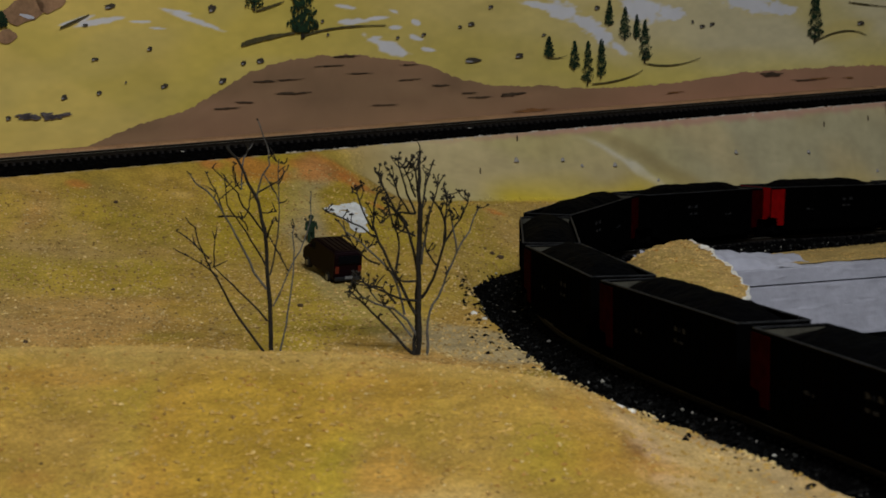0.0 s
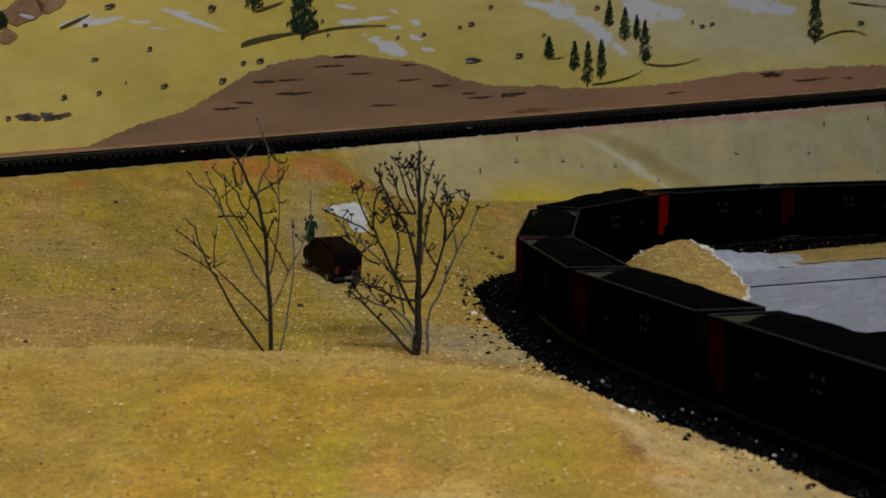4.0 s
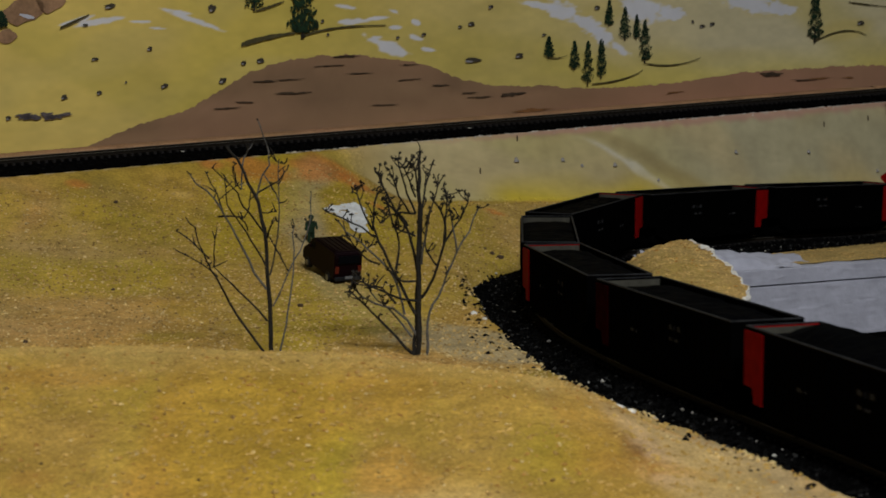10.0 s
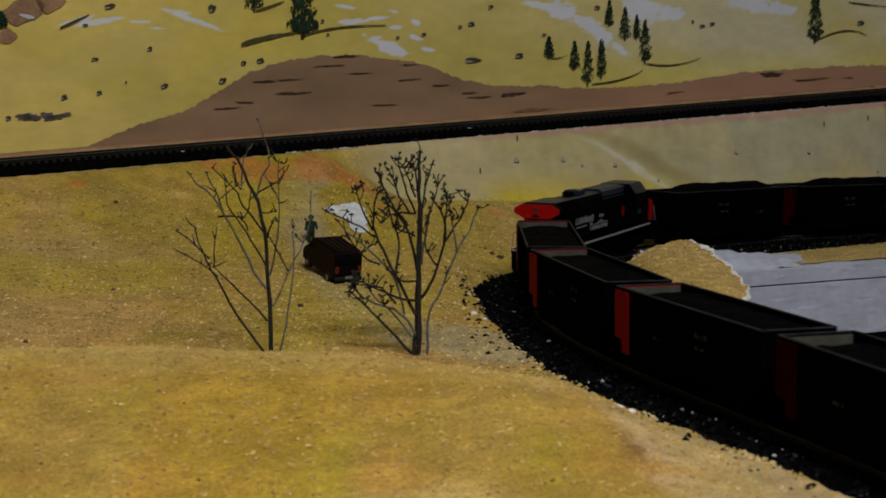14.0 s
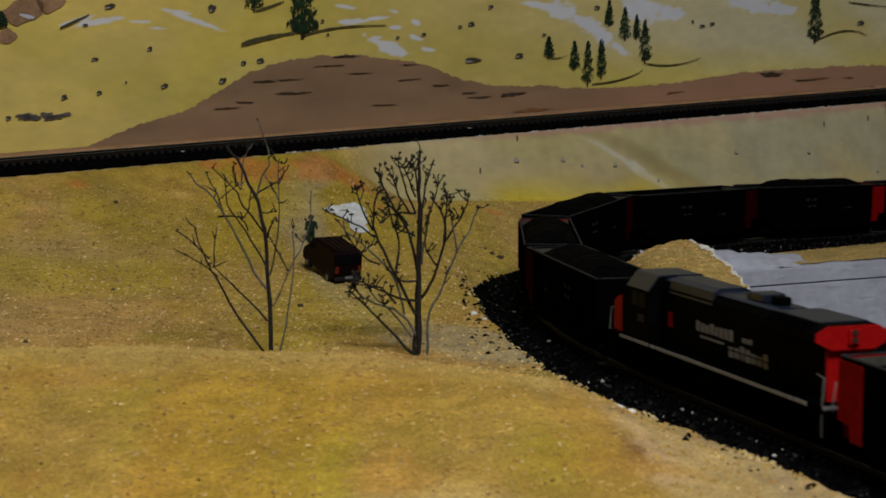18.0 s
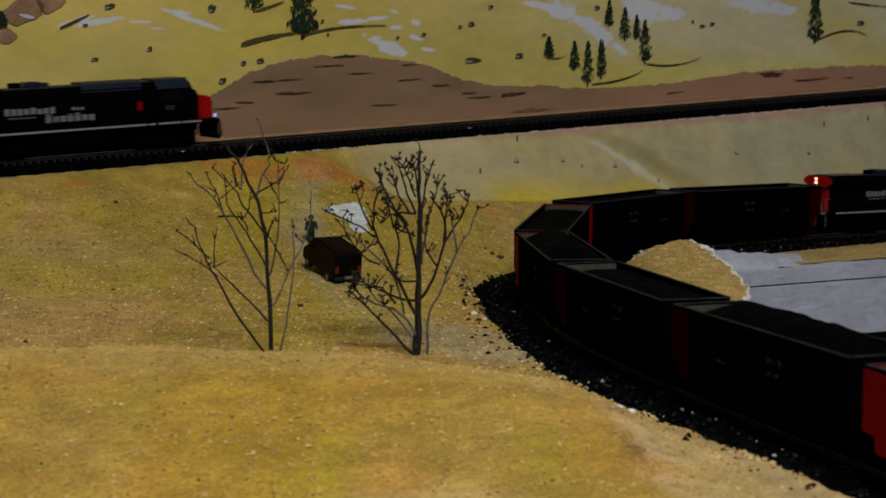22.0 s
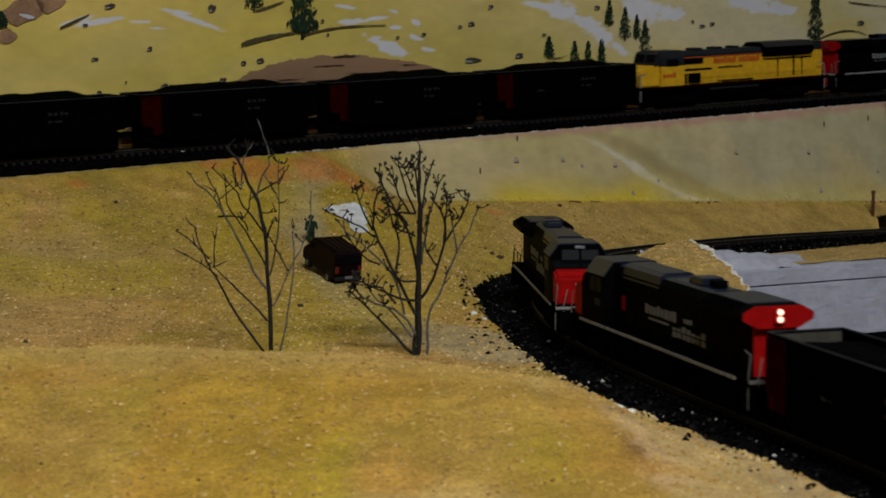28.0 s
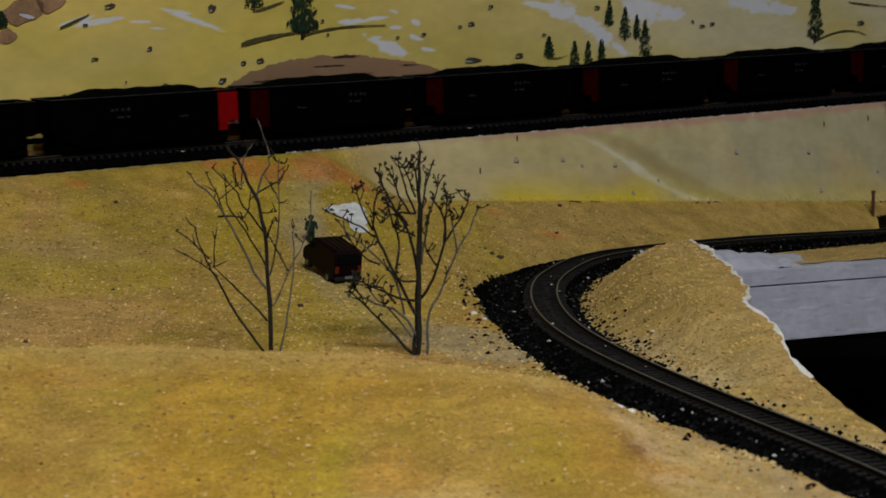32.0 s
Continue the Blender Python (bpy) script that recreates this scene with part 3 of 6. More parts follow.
# ---- backdrop: painted board behind the upper track ----
WALLU = -30.0
wall_base = UP0 + UPN * WALLU


def on_wall(s, h, out=0.0):
    """A place on the backdrop's face: along it, height, and proud of it."""
    p = wall_base + UPDIR * s + UPN * out
    return (p[0], p[1], h)


BS, BH = np.concatenate([np.arange(-560, -200, 12), np.arange(-200, 520, 0.9), np.arange(520, 641, 12)]), np.concatenate([np.arange(-60, 36, 8), np.arange(36, 112, 0.5), np.arange(112, 421, 12)])
bs, bh = grid(BS, BH)
bc = np.empty(bs.shape + (3,))
bc[:] = (0.59, 0.435, 0.11)
bc = mix(bc, (0.55, 0.475, 0.285), smooth(60, 420, bs))
bc = mix(bc, (0.57, 0.44, 0.075), 0.6 * smooth(0.0, 0.6, fnoise(bs, bh, 90, 41)))
bc = mix(bc, (0.46, 0.36, 0.07), 0.5 * smooth(0.1, 0.7, fnoise(bs + 2 * bh, bh, 55, 42)))
bc = mix(bc, (0.60, 0.48, 0.07), 0.6 * smooth(200, 320, bs) * (1 - smooth(58, 84, bh + 6 * fnoise(bs, bh, 40, 43))))
bc = mix(bc, (0.53, 0.41, 0.125), 0.5 * smooth(-0.1, 0.6, fnoise(bs - bh, 3 * bh, 38, 47)))
bc = bc * (1 + 0.05 * fnoise(bs, 3 * bh, 12, 48)[..., None] + 0.04 * fnoise(bs, 2 * bh, 4, 49)[..., None])
bc = bc * (1.06 + 0.08 * smooth(120, -20, bs) + 0.06 * smooth(280, 420, bs))[..., None]
bc = mix(bc, (0.46, 0.52, 0.60), smooth(190, 260, bh))
SNOW_EAST = [(255, 96.4, 18.6, 6.5, -20), (269, 91.1, 18.9, 6.2, -40), (280, 83.6, 15.3, 5.6, -40), (292, 77.5, 11.7, 3.0, -35), (237, 100.0, 21.9, 2.6, -10), (309, 97.3, 23.7, 7.9, -8), (327, 96.0, 16.1, 5.2, -10),
             (387, 99.3, 38.6, 5.8, -8), (407, 97.7, 26.2, 5.0, -5)]
SNOW = [(39, 94.5, 23.1, 1.6, -25), (33, 97.8, 11.4, 1.3, -10), (-19, 94.2, 13.4, 1.4, 20), (-6, 94.1, 19.1, 1.5, 12), (13, 93.7, 11.2, 1.0, -3), (21, 90.8, 8.5, 0.7, -8), (121, 99.9, 12.7, 1.6, -10),
        (126, 92.9, 16.0, 1.8, 2), (139, 94.2, 13.0, 1.2, 8), (144, 81.3, 19.7, 4.2, -30), (149, 97.6, 6.6, 1.4, -25), (162, 92.1, 4.7, 1.8, -30), (163, 84.3, 6.7, 1.7, -20), (170, 78.7, 8.1, 1.2, -12), (150, 90.0, 6.6, 1.3, 0)]
for s0, h0, w0, t0, a0 in SNOW_EAST + SNOW:
    ca, sa = math.cos(radians(a0 * 0.7)), math.sin(radians(a0 * 0.7))
    p, q = (bs - s0) * ca + (bh - h0) * sa, (bh - h0) * ca - (bs - s0) * sa
    k = np.hypot(p / (0.66 * w0), q / (0.80 * t0)) + 0.30 * fnoise(bs, bh * 2.5, 9, 45) + 0.25 * fnoise(bs, bh * 2.5, 3.2, 46)
    bc = mix(bc, (0.64, 0.63, 0.66), 0.92 * (1 - smooth(0.66, 1.05, k)))
bx, by = wall_base[0] + UPDIR[0] * bs, wall_base[1] + UPDIR[1] * bs
bv = np.stack([bx, by, bh], -1).reshape(-1, 3)
backdrop = mesh_part("backdrop", bv, grid_faces(len(BS), len(BH)), M_BACKDROP, colours=bc.reshape(-1, 3))
tagged(backdrop, "painted backdrop board with dry yellow hills, snow patches and pines", "backdrop", kind="structure")
bm = bmesh.new()
for s0, s1 in ((-560, 640),):
    q = [on_wall(s0, 0, -1), on_wall(s1, 0, -1), on_wall(s1, 0, -7), on_wall(s0, 0, -7)]
    prism(bm, [(p[0], p[1]) for p in q], -60, 420, "z")
part("board", bm, M_DARKWOOD, backdrop)

BROWN = [(-15, 38.6), (3, 45.3), (18, 49.8), (35, 53.6), (46, 58.4), (58, 64.5), (68, 70.0), (86, 74.3), (105, 76.6), (121, 77.4), (137, 76.0),
         (157, 73.4), (174, 69.2), (191, 63.2), (205, 60.5), (241, 59.0), (279, 56.2), (318, 57.5), (350, 59.7), (384, 62.6), (419, 63.1), (455, 64.2), (496, 63.9), (640, 66)]
ss = np.arange(-15, 560, 0.8)
hh = np.interp(ss, [p[0] for p in BROWN], [p[1] for p in BROWN])
hh = hh + 0.5 * fnoise(ss, 0 * ss, 1.6, 51) + 0.6 * fnoise(ss, 0 * ss, 7, 52)
v, f, cc = [], [], []
for i, (s, h) in enumerate(zip(ss, hh)):
    for k in range(9):
        z = 22 + (h - 22) * k / 8
        v.append(on_wall(s, z, 0.4))
        n1, n2 = fnoise(np.array([s]), np.array([z * 4.0]), 26, 53)[0], fnoise(np.array([s]), np.array([z * 6.0]), 60, 54)[0]
        c0 = np.array((0.255, 0.150, 0.080)) * (1 + 0.18 * n1)
        c0 = c0 + (np.array((0.42, 0.215, 0.13)) - c0) * (0.55 * float(smooth(225, 330, s)) + 0.25 * max(0, n2))
        cc.append(c0)
    if i:
        for k in range(8):
            a, b = (i - 1) * 9 + k, i * 9 + k
            f.append((a, b, b + 1, a + 1))
mesh_part("painted_brown_slope", v, f, M_BACKDROP, backdrop, "brown painted hill slope", colours=np.array(cc))

RNG = random.Random(7)


def blob(name, s, h, w, t, tilt, material, parent, out, rag=0.25, n=14):
    """A ragged painted dab on the backdrop."""
    bm = bmesh.new()
    ca, sa = math.cos(radians(tilt)), math.sin(radians(tilt))
    ring = []
    for i in range(n):
        a = 2 * math.pi * i / n
        r = 1 + RNG.uniform(-rag, rag)
        x, y = math.cos(a) * w / 2 * r, math.sin(a) * t / 2 * r
        ring.append(bm.verts.new(on_wall(s + x * ca - y * sa, h + x * sa * 0.6 + y * ca, out)))
    bm.faces.new(ring)
    return part(name, bm, material, parent)


ROCKS = [(-10, 77.5, 3.8, 1.5, 0), (17, 81.6, 2.8, 2.0, 0), (65, 74.2, 3.0, 1.8, 0), (74, 75.1, 3.9, 2.4, 0), (49, 99.2, 4.1, 3.3, 0), (-25, 61.1, 3.2, 2.0, 0), (-8, 62.5, 2.7, 1.7, 0),
         (24, 64.7, 3.7, 2.0, 30), (54, 66.4, 4.4, 2.6, 30), (5, 67.0, 1.1, 1.0, 0), (-51, 52.9, 2.6, 1.7, 0), (108, 93.1, 1.9, 1.6, 0), (111, 86.7, 1.6, 1.3, 0), (151, 84.8, 2.3, 1.4, 0),
         (166, 86.0, 3.0, 1.7, 0), (196, 72.9, 11.2, 2.5, -5), (225, 74.6, 5.1, 2.3, 0)]
ROCKS_EAST = [(188, 89.6, 2.4, 1.4, 0), (195, 90.9, 4.2, 2.0, 0), (207, 99.3, 3.2, 1.7, 0), (276, 98.6, 3.4, 2.3, 0), (350, 88.2, 4.1, 1.8, 0), (357, 89.3, 3.7, 1.8, 0), (343, 90.7, 2.0, 1.5, 0),
              (473, 88.9, 6.6, 2.3, 0), (241, 85.0, 2.9, 1.2, 0), (-14, 92.4, 2.7, 1.0, 5), (-2, 100.5, 6.0, 2.2, 10)]
for s, h, w, t, a in ROCKS + ROCKS_EAST:
    blob("painted_rock", s + w * 0.06, h + t * 0.08, w, t, a, M_PAINTDARK, backdrop, 0.8)
    blob("rock_highlight", s - w * 0.2, h - t * 0.22, w * 0.45, t * 0.4, a, M_PAINTGREY, backdrop, 1.0)
for i in range(10):
    blob("painted_scrub", -34 + RNG.uniform(-10, 10), 53.3 + RNG.uniform(-0.8, 0.9) , RNG.uniform(5, 9), RNG.uniform(1.2, 2.2), 8, M_PAINTMAUVE, backdrop, 0.8, 0.45)
STROKES = [(121, 76.3, 16.0, 1.3, 2), (110, 72.0, 18.9, 0.8, 2), (77, 65.6, 12.1, 1.1, 3), (89, 66.0, 15.4, 0.8, 2), (88, 59.7, 15.4, 1.1, 0), (56, 53.6, 14.8, 1.0, 2), (95, 59.5, 12.4, 1.1, 3),
           (130, 68.0, 19.4, 0.8, 0), (157, 64.3, 13.4, 0.8, 3), (177, 61.0, 13.7, 1.1, 0), (143, 52.3, 16.5, 0.8, 0), (221, 55.2, 15.8, 2.3, 3), (65, 56.2, 9.0, 0.8, -5), (157, 71.5, 13.3, 0.8, 0),
           (201, 54.4, 14.1, 0.9, 0), (194, 56.6, 14.0, 0.8, 0), (403, 60.9, 19.7, 2.8, 0), (428, 57.1, 18.0, 1.3, 0)]
for s, h, w, t, a in STROKES:
    blob("painted_stroke", s, h, w * 0.9, t * 0.8, a, M_PAINTBROWN, backdrop, 0.9, 0.5, 16)
for s, h, w, t, a in [(234, 46.8, 21.9, 1.7, 0), (440, 57.8, 14, 1.0, 3), (465, 57.5, 10, 0.8, -3), (330, 53, 12, 1.0, 4)]:
    blob("painted_stroke", s, h, w, t, a, M_PAINTRUST, backdrop, 0.9, 0.6, 16)
for s, h, w, t in ((-44, 98, 20, 12), (-30, 103, 14, 9), (-50, 88, 9, 6)):
    blob("painted_crag", s, h, w, t, 30, M_PAINTCRAG, backdrop, 0.6, 0.3, 12)
blob("painted_snow", -41, 96.5, 8, 1.6, -25, M_PAINTSNOW, backdrop, 0.8)


def pine(s, h, tall, wide):
    """A painted conifer: ragged tiers of dabs, flat on the board."""
    bm = bmesh.new()
    q = [on_wall(s - 0.05 * wide, h, 1.0), on_wall(s + 0.05 * wide, h, 1.0), on_wall(s + 0.04 * wide, h + tall * 0.3, 1.0), on_wall(s - 0.04 * wide, h + tall * 0.3, 1.0)]
    bm.faces.new([bm.verts.new(p) for p in q])
    ob = part("painted_pine", bm, M_PAINTTRUNK, backdrop, "dark green painted pine")
    v, f = [], []
    for i in range(int(110 + tall * 9)):
        k = RNG.random() ** 1.15
        half = wide * 0.56 * (1 - k) ** 0.5 * (0.5 + 0.5 * abs(math.sin(k * 15))) * (0.85 if k > 0.06 else 0.7)
        x = s + RNG.uniform(-half, half)
        z = h + tall * (0.10 + 0.88 * k)
        r = RNG.uniform(0.35, 0.85) * max(0.75, wide / 15)
        b = len(v)
        out = 1.2 + 0.2 * RNG.random()
        for j in range(5):
            a = 2 * math.pi * j / 5 + RNG.random()
            v.append(on_wall(x + r * 0.8 * math.cos(a), z + r * 1.1 * math.sin(a), out))
        f.append(tuple(range(b, b + 5)))
    mesh_part("needles", v, f, M_PAINTPINE, ob, smooth=False)


PINES = [(97, 85.2, 33.8, 17.4), (71, 98.1, 15.6, 10.2), (244, 72.8, 11.6, 7.1), (261, 66.4, 15.5, 7.3), (270, 58.2, 23.5, 8.4), (279, 61.5, 21.3, 8.0), (284, 88.9, 13.8, 6.7), (295, 81.3, 17.8, 8.6), (303, 81.8, 13.1, 6.1),
         (309, 69.2, 23.3, 10), (436, 78.0, 30.6, 13.0), (-53, 91.6, 7.2, 6.6)]
for p in PINES:
    pine(p[0], p[1], p[2], p[3] * 1.15)
# tree shadows of the backdrop's own picture, as curved olive strokes
SHADES = [(96, 85.8, 115, 89.8, 144, 90.9, 1.0), (64, 82.6, 76, 85.5, 93, 87.9, 2.4), (72, 98.1, 81, 100.6, 87, 102.5, 1.2), (244, 73.4, 250, 73.0, 256, 74.3, 0.6), (273, 59.0, 294, 61.1, 308, 65.6, 0.8),
          (309, 69.2, 330, 67.8, 349, 71.4, 0.7), (436, 78.7, 459, 84.5, 478, 82.0, 0.9), (463, 100.9, 477, 99.6, 495, 98.2, 0.8), (-26, 91.3, -19, 94.2, -12, 97.1, 1.2)]
for x0, y0, x1, y1, x2, y2, w in SHADES:
    v, f = [], []
    for i in range(25):
        t = i / 24
        x = (1 - t) ** 2 * x0 + 2 * t * (1 - t) * (2 * x1 - (x0 + x2) / 2) + t * t * x2
        z = (1 - t) ** 2 * y0 + 2 * t * (1 - t) * (2 * y1 - (y0 + y2) / 2) + t * t * y2
        g = w * (0.5 + 0.5 * math.sin(math.pi * min(1, t + 0.15))) * (0.8 + 0.4 * RNG.random())
        v += [on_wall(x, z - g / 2, 0.85), on_wall(x, z + g / 2, 0.85)]
        if i:
            f.append((2 * i - 2, 2 * i, 2 * i + 1, 2 * i - 1))
    mesh_part("painted_tree_shadow", v, f, M_PAINTOLIVE, backdrop, smooth=False)


# ---- track ----
def sweep(path, zs, profile, closed=False, jitter=0.0, seed=1):
    """Vertices and faces of a profile (offset to the left, height) swept along a line in plan."""
    p = np.asarray(path)
    t = np.gradient(p, axis=0) if not closed else np.roll(p, -1, 0) - np.roll(p, 1, 0)
    t = t / np.linalg.norm(t, axis=1)[:, None]
    nrm = np.stack([-t[:, 1], t[:, 0]], 1)
    m, n = len(profile), len(p)
    rs = np.random.RandomState(seed)
    cols = []
    for o, h in profile:
        j = (rs.rand(n) - 0.5) * 2 * jitter
        j2 = (rs.rand(n) - 0.5) * 2 * jitter
        cols.append(np.stack([p[:, 0] + nrm[:, 0] * (o + j), p[:, 1] + nrm[:, 1] * (o + j), zs + h + 0.5 * j2], 1)[:, None])
    v = np.concatenate(cols, 1)
    faces = []
    for i in range(n if closed else n - 1):
        j = (i + 1) % n
        for k in range(m):
            l = (k + 1) % m
            faces.append((i * m + k, i * m + l, j * m + l, j * m + k))
    return v.reshape(-1, 3), faces


RAILP = [(-0.34, -0.12), (0.34, -0.12), (0.34, -0.42), (0.14, -0.55), (0.14, -1.2), (0.62, -1.4), (-0.62, -1.4), (-0.14, -1.2), (-0.14, -0.55), (-0.34, -0.42)]
HEADP = [(-0.34, -0.1), (-0.24, 0.0), (0.24, 0.0), (0.34, -0.1)]


def tie_mesh():
    bm = bmesh.new()
    box(bm, -0.6, 0.6, -7.8, 7.8, -3.2, -1.4, 0.1)
    bmesh.ops.scale(bm, vec=(MM, MM, MM), verts=bm.verts)
    me = bpy.data.meshes.new("sleeper")
    bm.to_mesh(me)
    bm.free()
    me.materials.append(M_TIE)
    return me


def stones(name, places, lo, hi, material, parent=None, seed=3, label="", flat=0.7):
    """Many small angular chips, joined: each a skewed octahedron."""
    r = np.random.RandomState(seed)
    n = len(places)
    base = np.array([(1, 0, 0), (-1, 0, 0), (0, 1, 0), (0, -1, 0), (0, 0, 1), (0, 0, -1)], float)
    fc = np.array([(0, 2, 4), (2, 1, 4), (1, 3, 4), (3, 0, 4), (2, 0, 5), (1, 2, 5), (3, 1, 5), (0, 3, 5)])
    size = lo + (hi - lo) * r.rand(n) ** 2
    v = base[None] * (0.6 + 0.8 * r.rand(n, 6, 1)) * size[:, None, None] + 0.35 * size[:, None, None] * (r.rand(n, 6, 3) - 0.5)
    a = r.rand(n) * 6.283
    c, s = np.cos(a)[:, None], np.sin(a)[:, None]
    v = np.stack([v[..., 0] * c - v[..., 1] * s, v[..., 0] * s + v[..., 1] * c, v[..., 2] * flat], -1) + np.asarray(places)[:, None]
    f = (fc[None] + 6 * np.arange(n)[:, None, None]).reshape(-1, 3)
    ob = mesh_part(name, v.reshape(-1, 3), f, material, parent, label, smooth=False)
    ob["kind"] = "stuff"
    return ob


def track(name, path, zs, closed, label, bedp, jitter):
    t = thing(name, label, "railway track")
    v, f = sweep(path, zs, bedp, closed, jitter)
    mesh_part("ballast_bed", v, f, M_BALLAST, t, smooth=False)
    for side in (-4.85, 4.85):
        v, f = sweep(path, zs, [(o + side, h) for o, h in RAILP], closed)
        rail = mesh_part("rail", v, f, M_RAIL, t, smooth=False)
        v, f = sweep(path, zs, [(o + side, h) for o, h in HEADP], closed)
        mesh_part("rail_head", v, f, M_RAILTOP, rail, "worn bright rail head", smooth=False)
    return t


LOWBED = [(-15, -7.5), (-11, -4.4), (-8.5, -2.2), (-5.5, -1.75), (-3, -1.75), (0, -1.75), (3, -1.75), (5.5, -1.75), (8.5, -2.1), (14, -4.2), (24, -5.4), (33, -6.9), (37, -9.5)]
LOWBED = [(-o, h) for o, h in LOWBED][::-1]
low_track = track("lower_track", LOW, low_z(LOW[:, 0], LOW[:, 1]), True, "model railway track on coarse black ballast round a tight bend", [(-o, h) for o, h in LOWBED][::-1], 0.5)
US = np.arange(-1570, 930, 2.5)
UPP = np.stack([UP0[0] + US * UPDIR[0], UP0[1] + US * UPDIR[1]], 1)
up_track = track("upper_track", UPP, up_z(US), False, "model railway track on dark ballast along the hillside",
                 [(-17, -6.2), (-13, -4.4), (-9, -2.7), (-5.5, -2.2), (-3, -2.2), (0, -2.1), (3, -2.2), (5.5, -2.2), (9, -2.7), (13, -3.4), (15.5, -4.4)], 0.45)

tie = tie_mesh()
for i in range(-83, 88):
    a, b = low_at(i * 4.0 + 0.5), low_at(i * 4.0 - 0.5)
    c = (a + b) / 2
    ob = new("sleeper", tie)
    ob.parent = low_track
    ob.matrix_basis = pose(c[0] * MM, c[1] * MM, low_z(c[0], c[1]) * MM, 0, 0, math.degrees(math.atan2(a[1] - b[1], a[0] - b[0])))
for i in range(0, 190):
    c = up_at(-140 + i * 3.6)
    ob = new("sleeper", tie)
    ob.parent = up_track
    ob.matrix_basis = pose(c[0] * MM, c[1] * MM, up_z(-140 + i * 3.6) * MM, 0, 0, UPA)

# loose ballast chips: along the lower track, spilling wide on the outside of the bend
r = np.random.RandomState(11)
pl = []
for s in np.arange(-420, 430, 0.62):
    c, n = low_at(s), low_at(s + 1) - low_at(s - 1)
    n = np.array([-n[1], n[0]]) / np.linalg.norm(n)          # towards the inside of the bend
    for o in r.normal(0, 1, 17):
        w = o * 9.5 if o < 0 else o * 8.5
        w = w - 9 * r.rand()
        if r.rand() < 0.5:
            w = r.uniform(-36 + 12 * float(smooth(790, 850, c[1])), 13)
        if r.rand() < 0.27:
            w = -30 - abs(r.normal(0, 6.0)) if r.rand() < 0.6 else 10.5 + abs(r.normal(0, 4.5))
        if abs(abs(w) - 4.85) < 0.8:
            continue
        if s < 60 and w < -31 and r.rand() < 0.9:
            continue
        if s < -75 and w < -17 - 2 * r.rand():
            continue
        if -w > ballast_wide(c[1]) + 4 + r.exponential(3.6):
            continue
        q = c + n * w
        pl.append((q[0], q[1], w))
    if c[1] < 680:
        for w in 8.0 + r.exponential(2.3 + 1.3 * math.sin(s * 0.11) * math.sin(s * 0.047), 5):
            q = c + n * w
            pl.append((q[0], q[1], w))
pl = np.array(pl)
pl = pl[~((pl[:, 2] > 9) & (pl[:, 0] > hill_edge(pl[:, 1]) - 1.5) & (pl[:, 1] < 820))]
wv = pl[:, 2]
zz = low_z(pl[:, 0], pl[:, 1]) + np.interp(wv, [-44, -37, -33, -24, -14, -8.5, 8.5, 11, 15, 24], [-5.5, -6.5, -6.3, -5.2, -4.0, -2.5, -2.5, -4.2, -6.0, -5])
zz = np.where(np.abs(wv) < 8, low_z(pl[:, 0], pl[:, 1]) - np.interp(pl[:, 1], [600, 660], [2.6, 2.1]), zz)
g = ground_z(pl[None, :, 0], pl[None, :, 1])[0]
ins = inside(pl[:, 0], pl[:, 1])
iz = inner_z(pl[:, 0], pl[:, 1], np.abs(wv))
zz = np.where((wv < -20), np.maximum(zz, g), zz)
zz = np.where((wv > 7.9) & ins & (pl[:, 0] < 99), np.maximum(zz, iz), zz)
pl[:, 2] = zz
few = r.rand(len(pl)) < 0.10
stones("loose_ballast", pl[~few], 0.45, 1.25, M_CHIPS, low_track, 5)
stones("grey_ballast", pl[few] + np.array([0, 0, 0.2]), 0.35, 0.9, M_GREYCHIP, low_track, 7)
r = np.random.RandomState(12)
us = r.uniform(-130, 560, 6500)
uw = np.clip(r.normal(0, 7.5, 6500), -16.5, 15)
uw = np.where(np.abs(np.abs(uw) - 4.85) < 1.0, uw * 1.5, uw)
q = UP0[None] + us[:, None] * UPDIR[None] + uw[:, None] * (-UPN)[None]
uz = up_z(us) + np.interp(uw, [-17, -13, -9, 9, 13, 16], [-6.0, -4.4, -2.9, -2.8, -3.4, -4.4])
stones("loose_ballast", np.stack([q[:, 0], q[:, 1], uz], 1), 0.4, 1.0, M_CHIPS, up_track, 6)
# pale stones along the lip of the upper ballast and a few among the black chips
us = r.uniform(60, 540, 900)
uu = 16.6 + np.abs(r.normal(0, 0.7, 900))
q = UP0[None] + us[:, None] * UPDIR[None] + uu[:, None] * UPN[None]
stones("pale_lip_gravel", np.stack([q[:, 0], q[:, 1], ground_z(q[None, :, 0], q[None, :, 1])[0] + 0.1], 1), 0.3, 0.9, M_PALE, None, 8)
tagged(bpy.data.objects["pale_lip_gravel"], "pale fine gravel along the ballast edge", "gravel", kind="stuff")
pick = r.choice(len(pl), 130, replace=False)
stones("pale_ballast", pl[pick] + np.array([0, 0, 0.5]), 0.35, 0.9, M_PALE, low_track, 9)

ex_, ey_ = [], []
for s in r.uniform(-40, 330, 900):
    c, n = low_at(s), low_at(s + 1) - low_at(s - 1)
    n = np.array([-n[1], n[0]]) / np.linalg.norm(n)
    q = c - n * (float(ballast_wide(c[1])) + 3.0 + r.exponential(3.2))
    ex_.append(q[0])
    ey_.append(q[1])
ex_, ey_ = np.array(ex_), np.array(ey_)
keep = fnoise(ex_, ey_, 14, 87) > -0.1
ex_, ey_ = ex_[keep], ey_[keep]
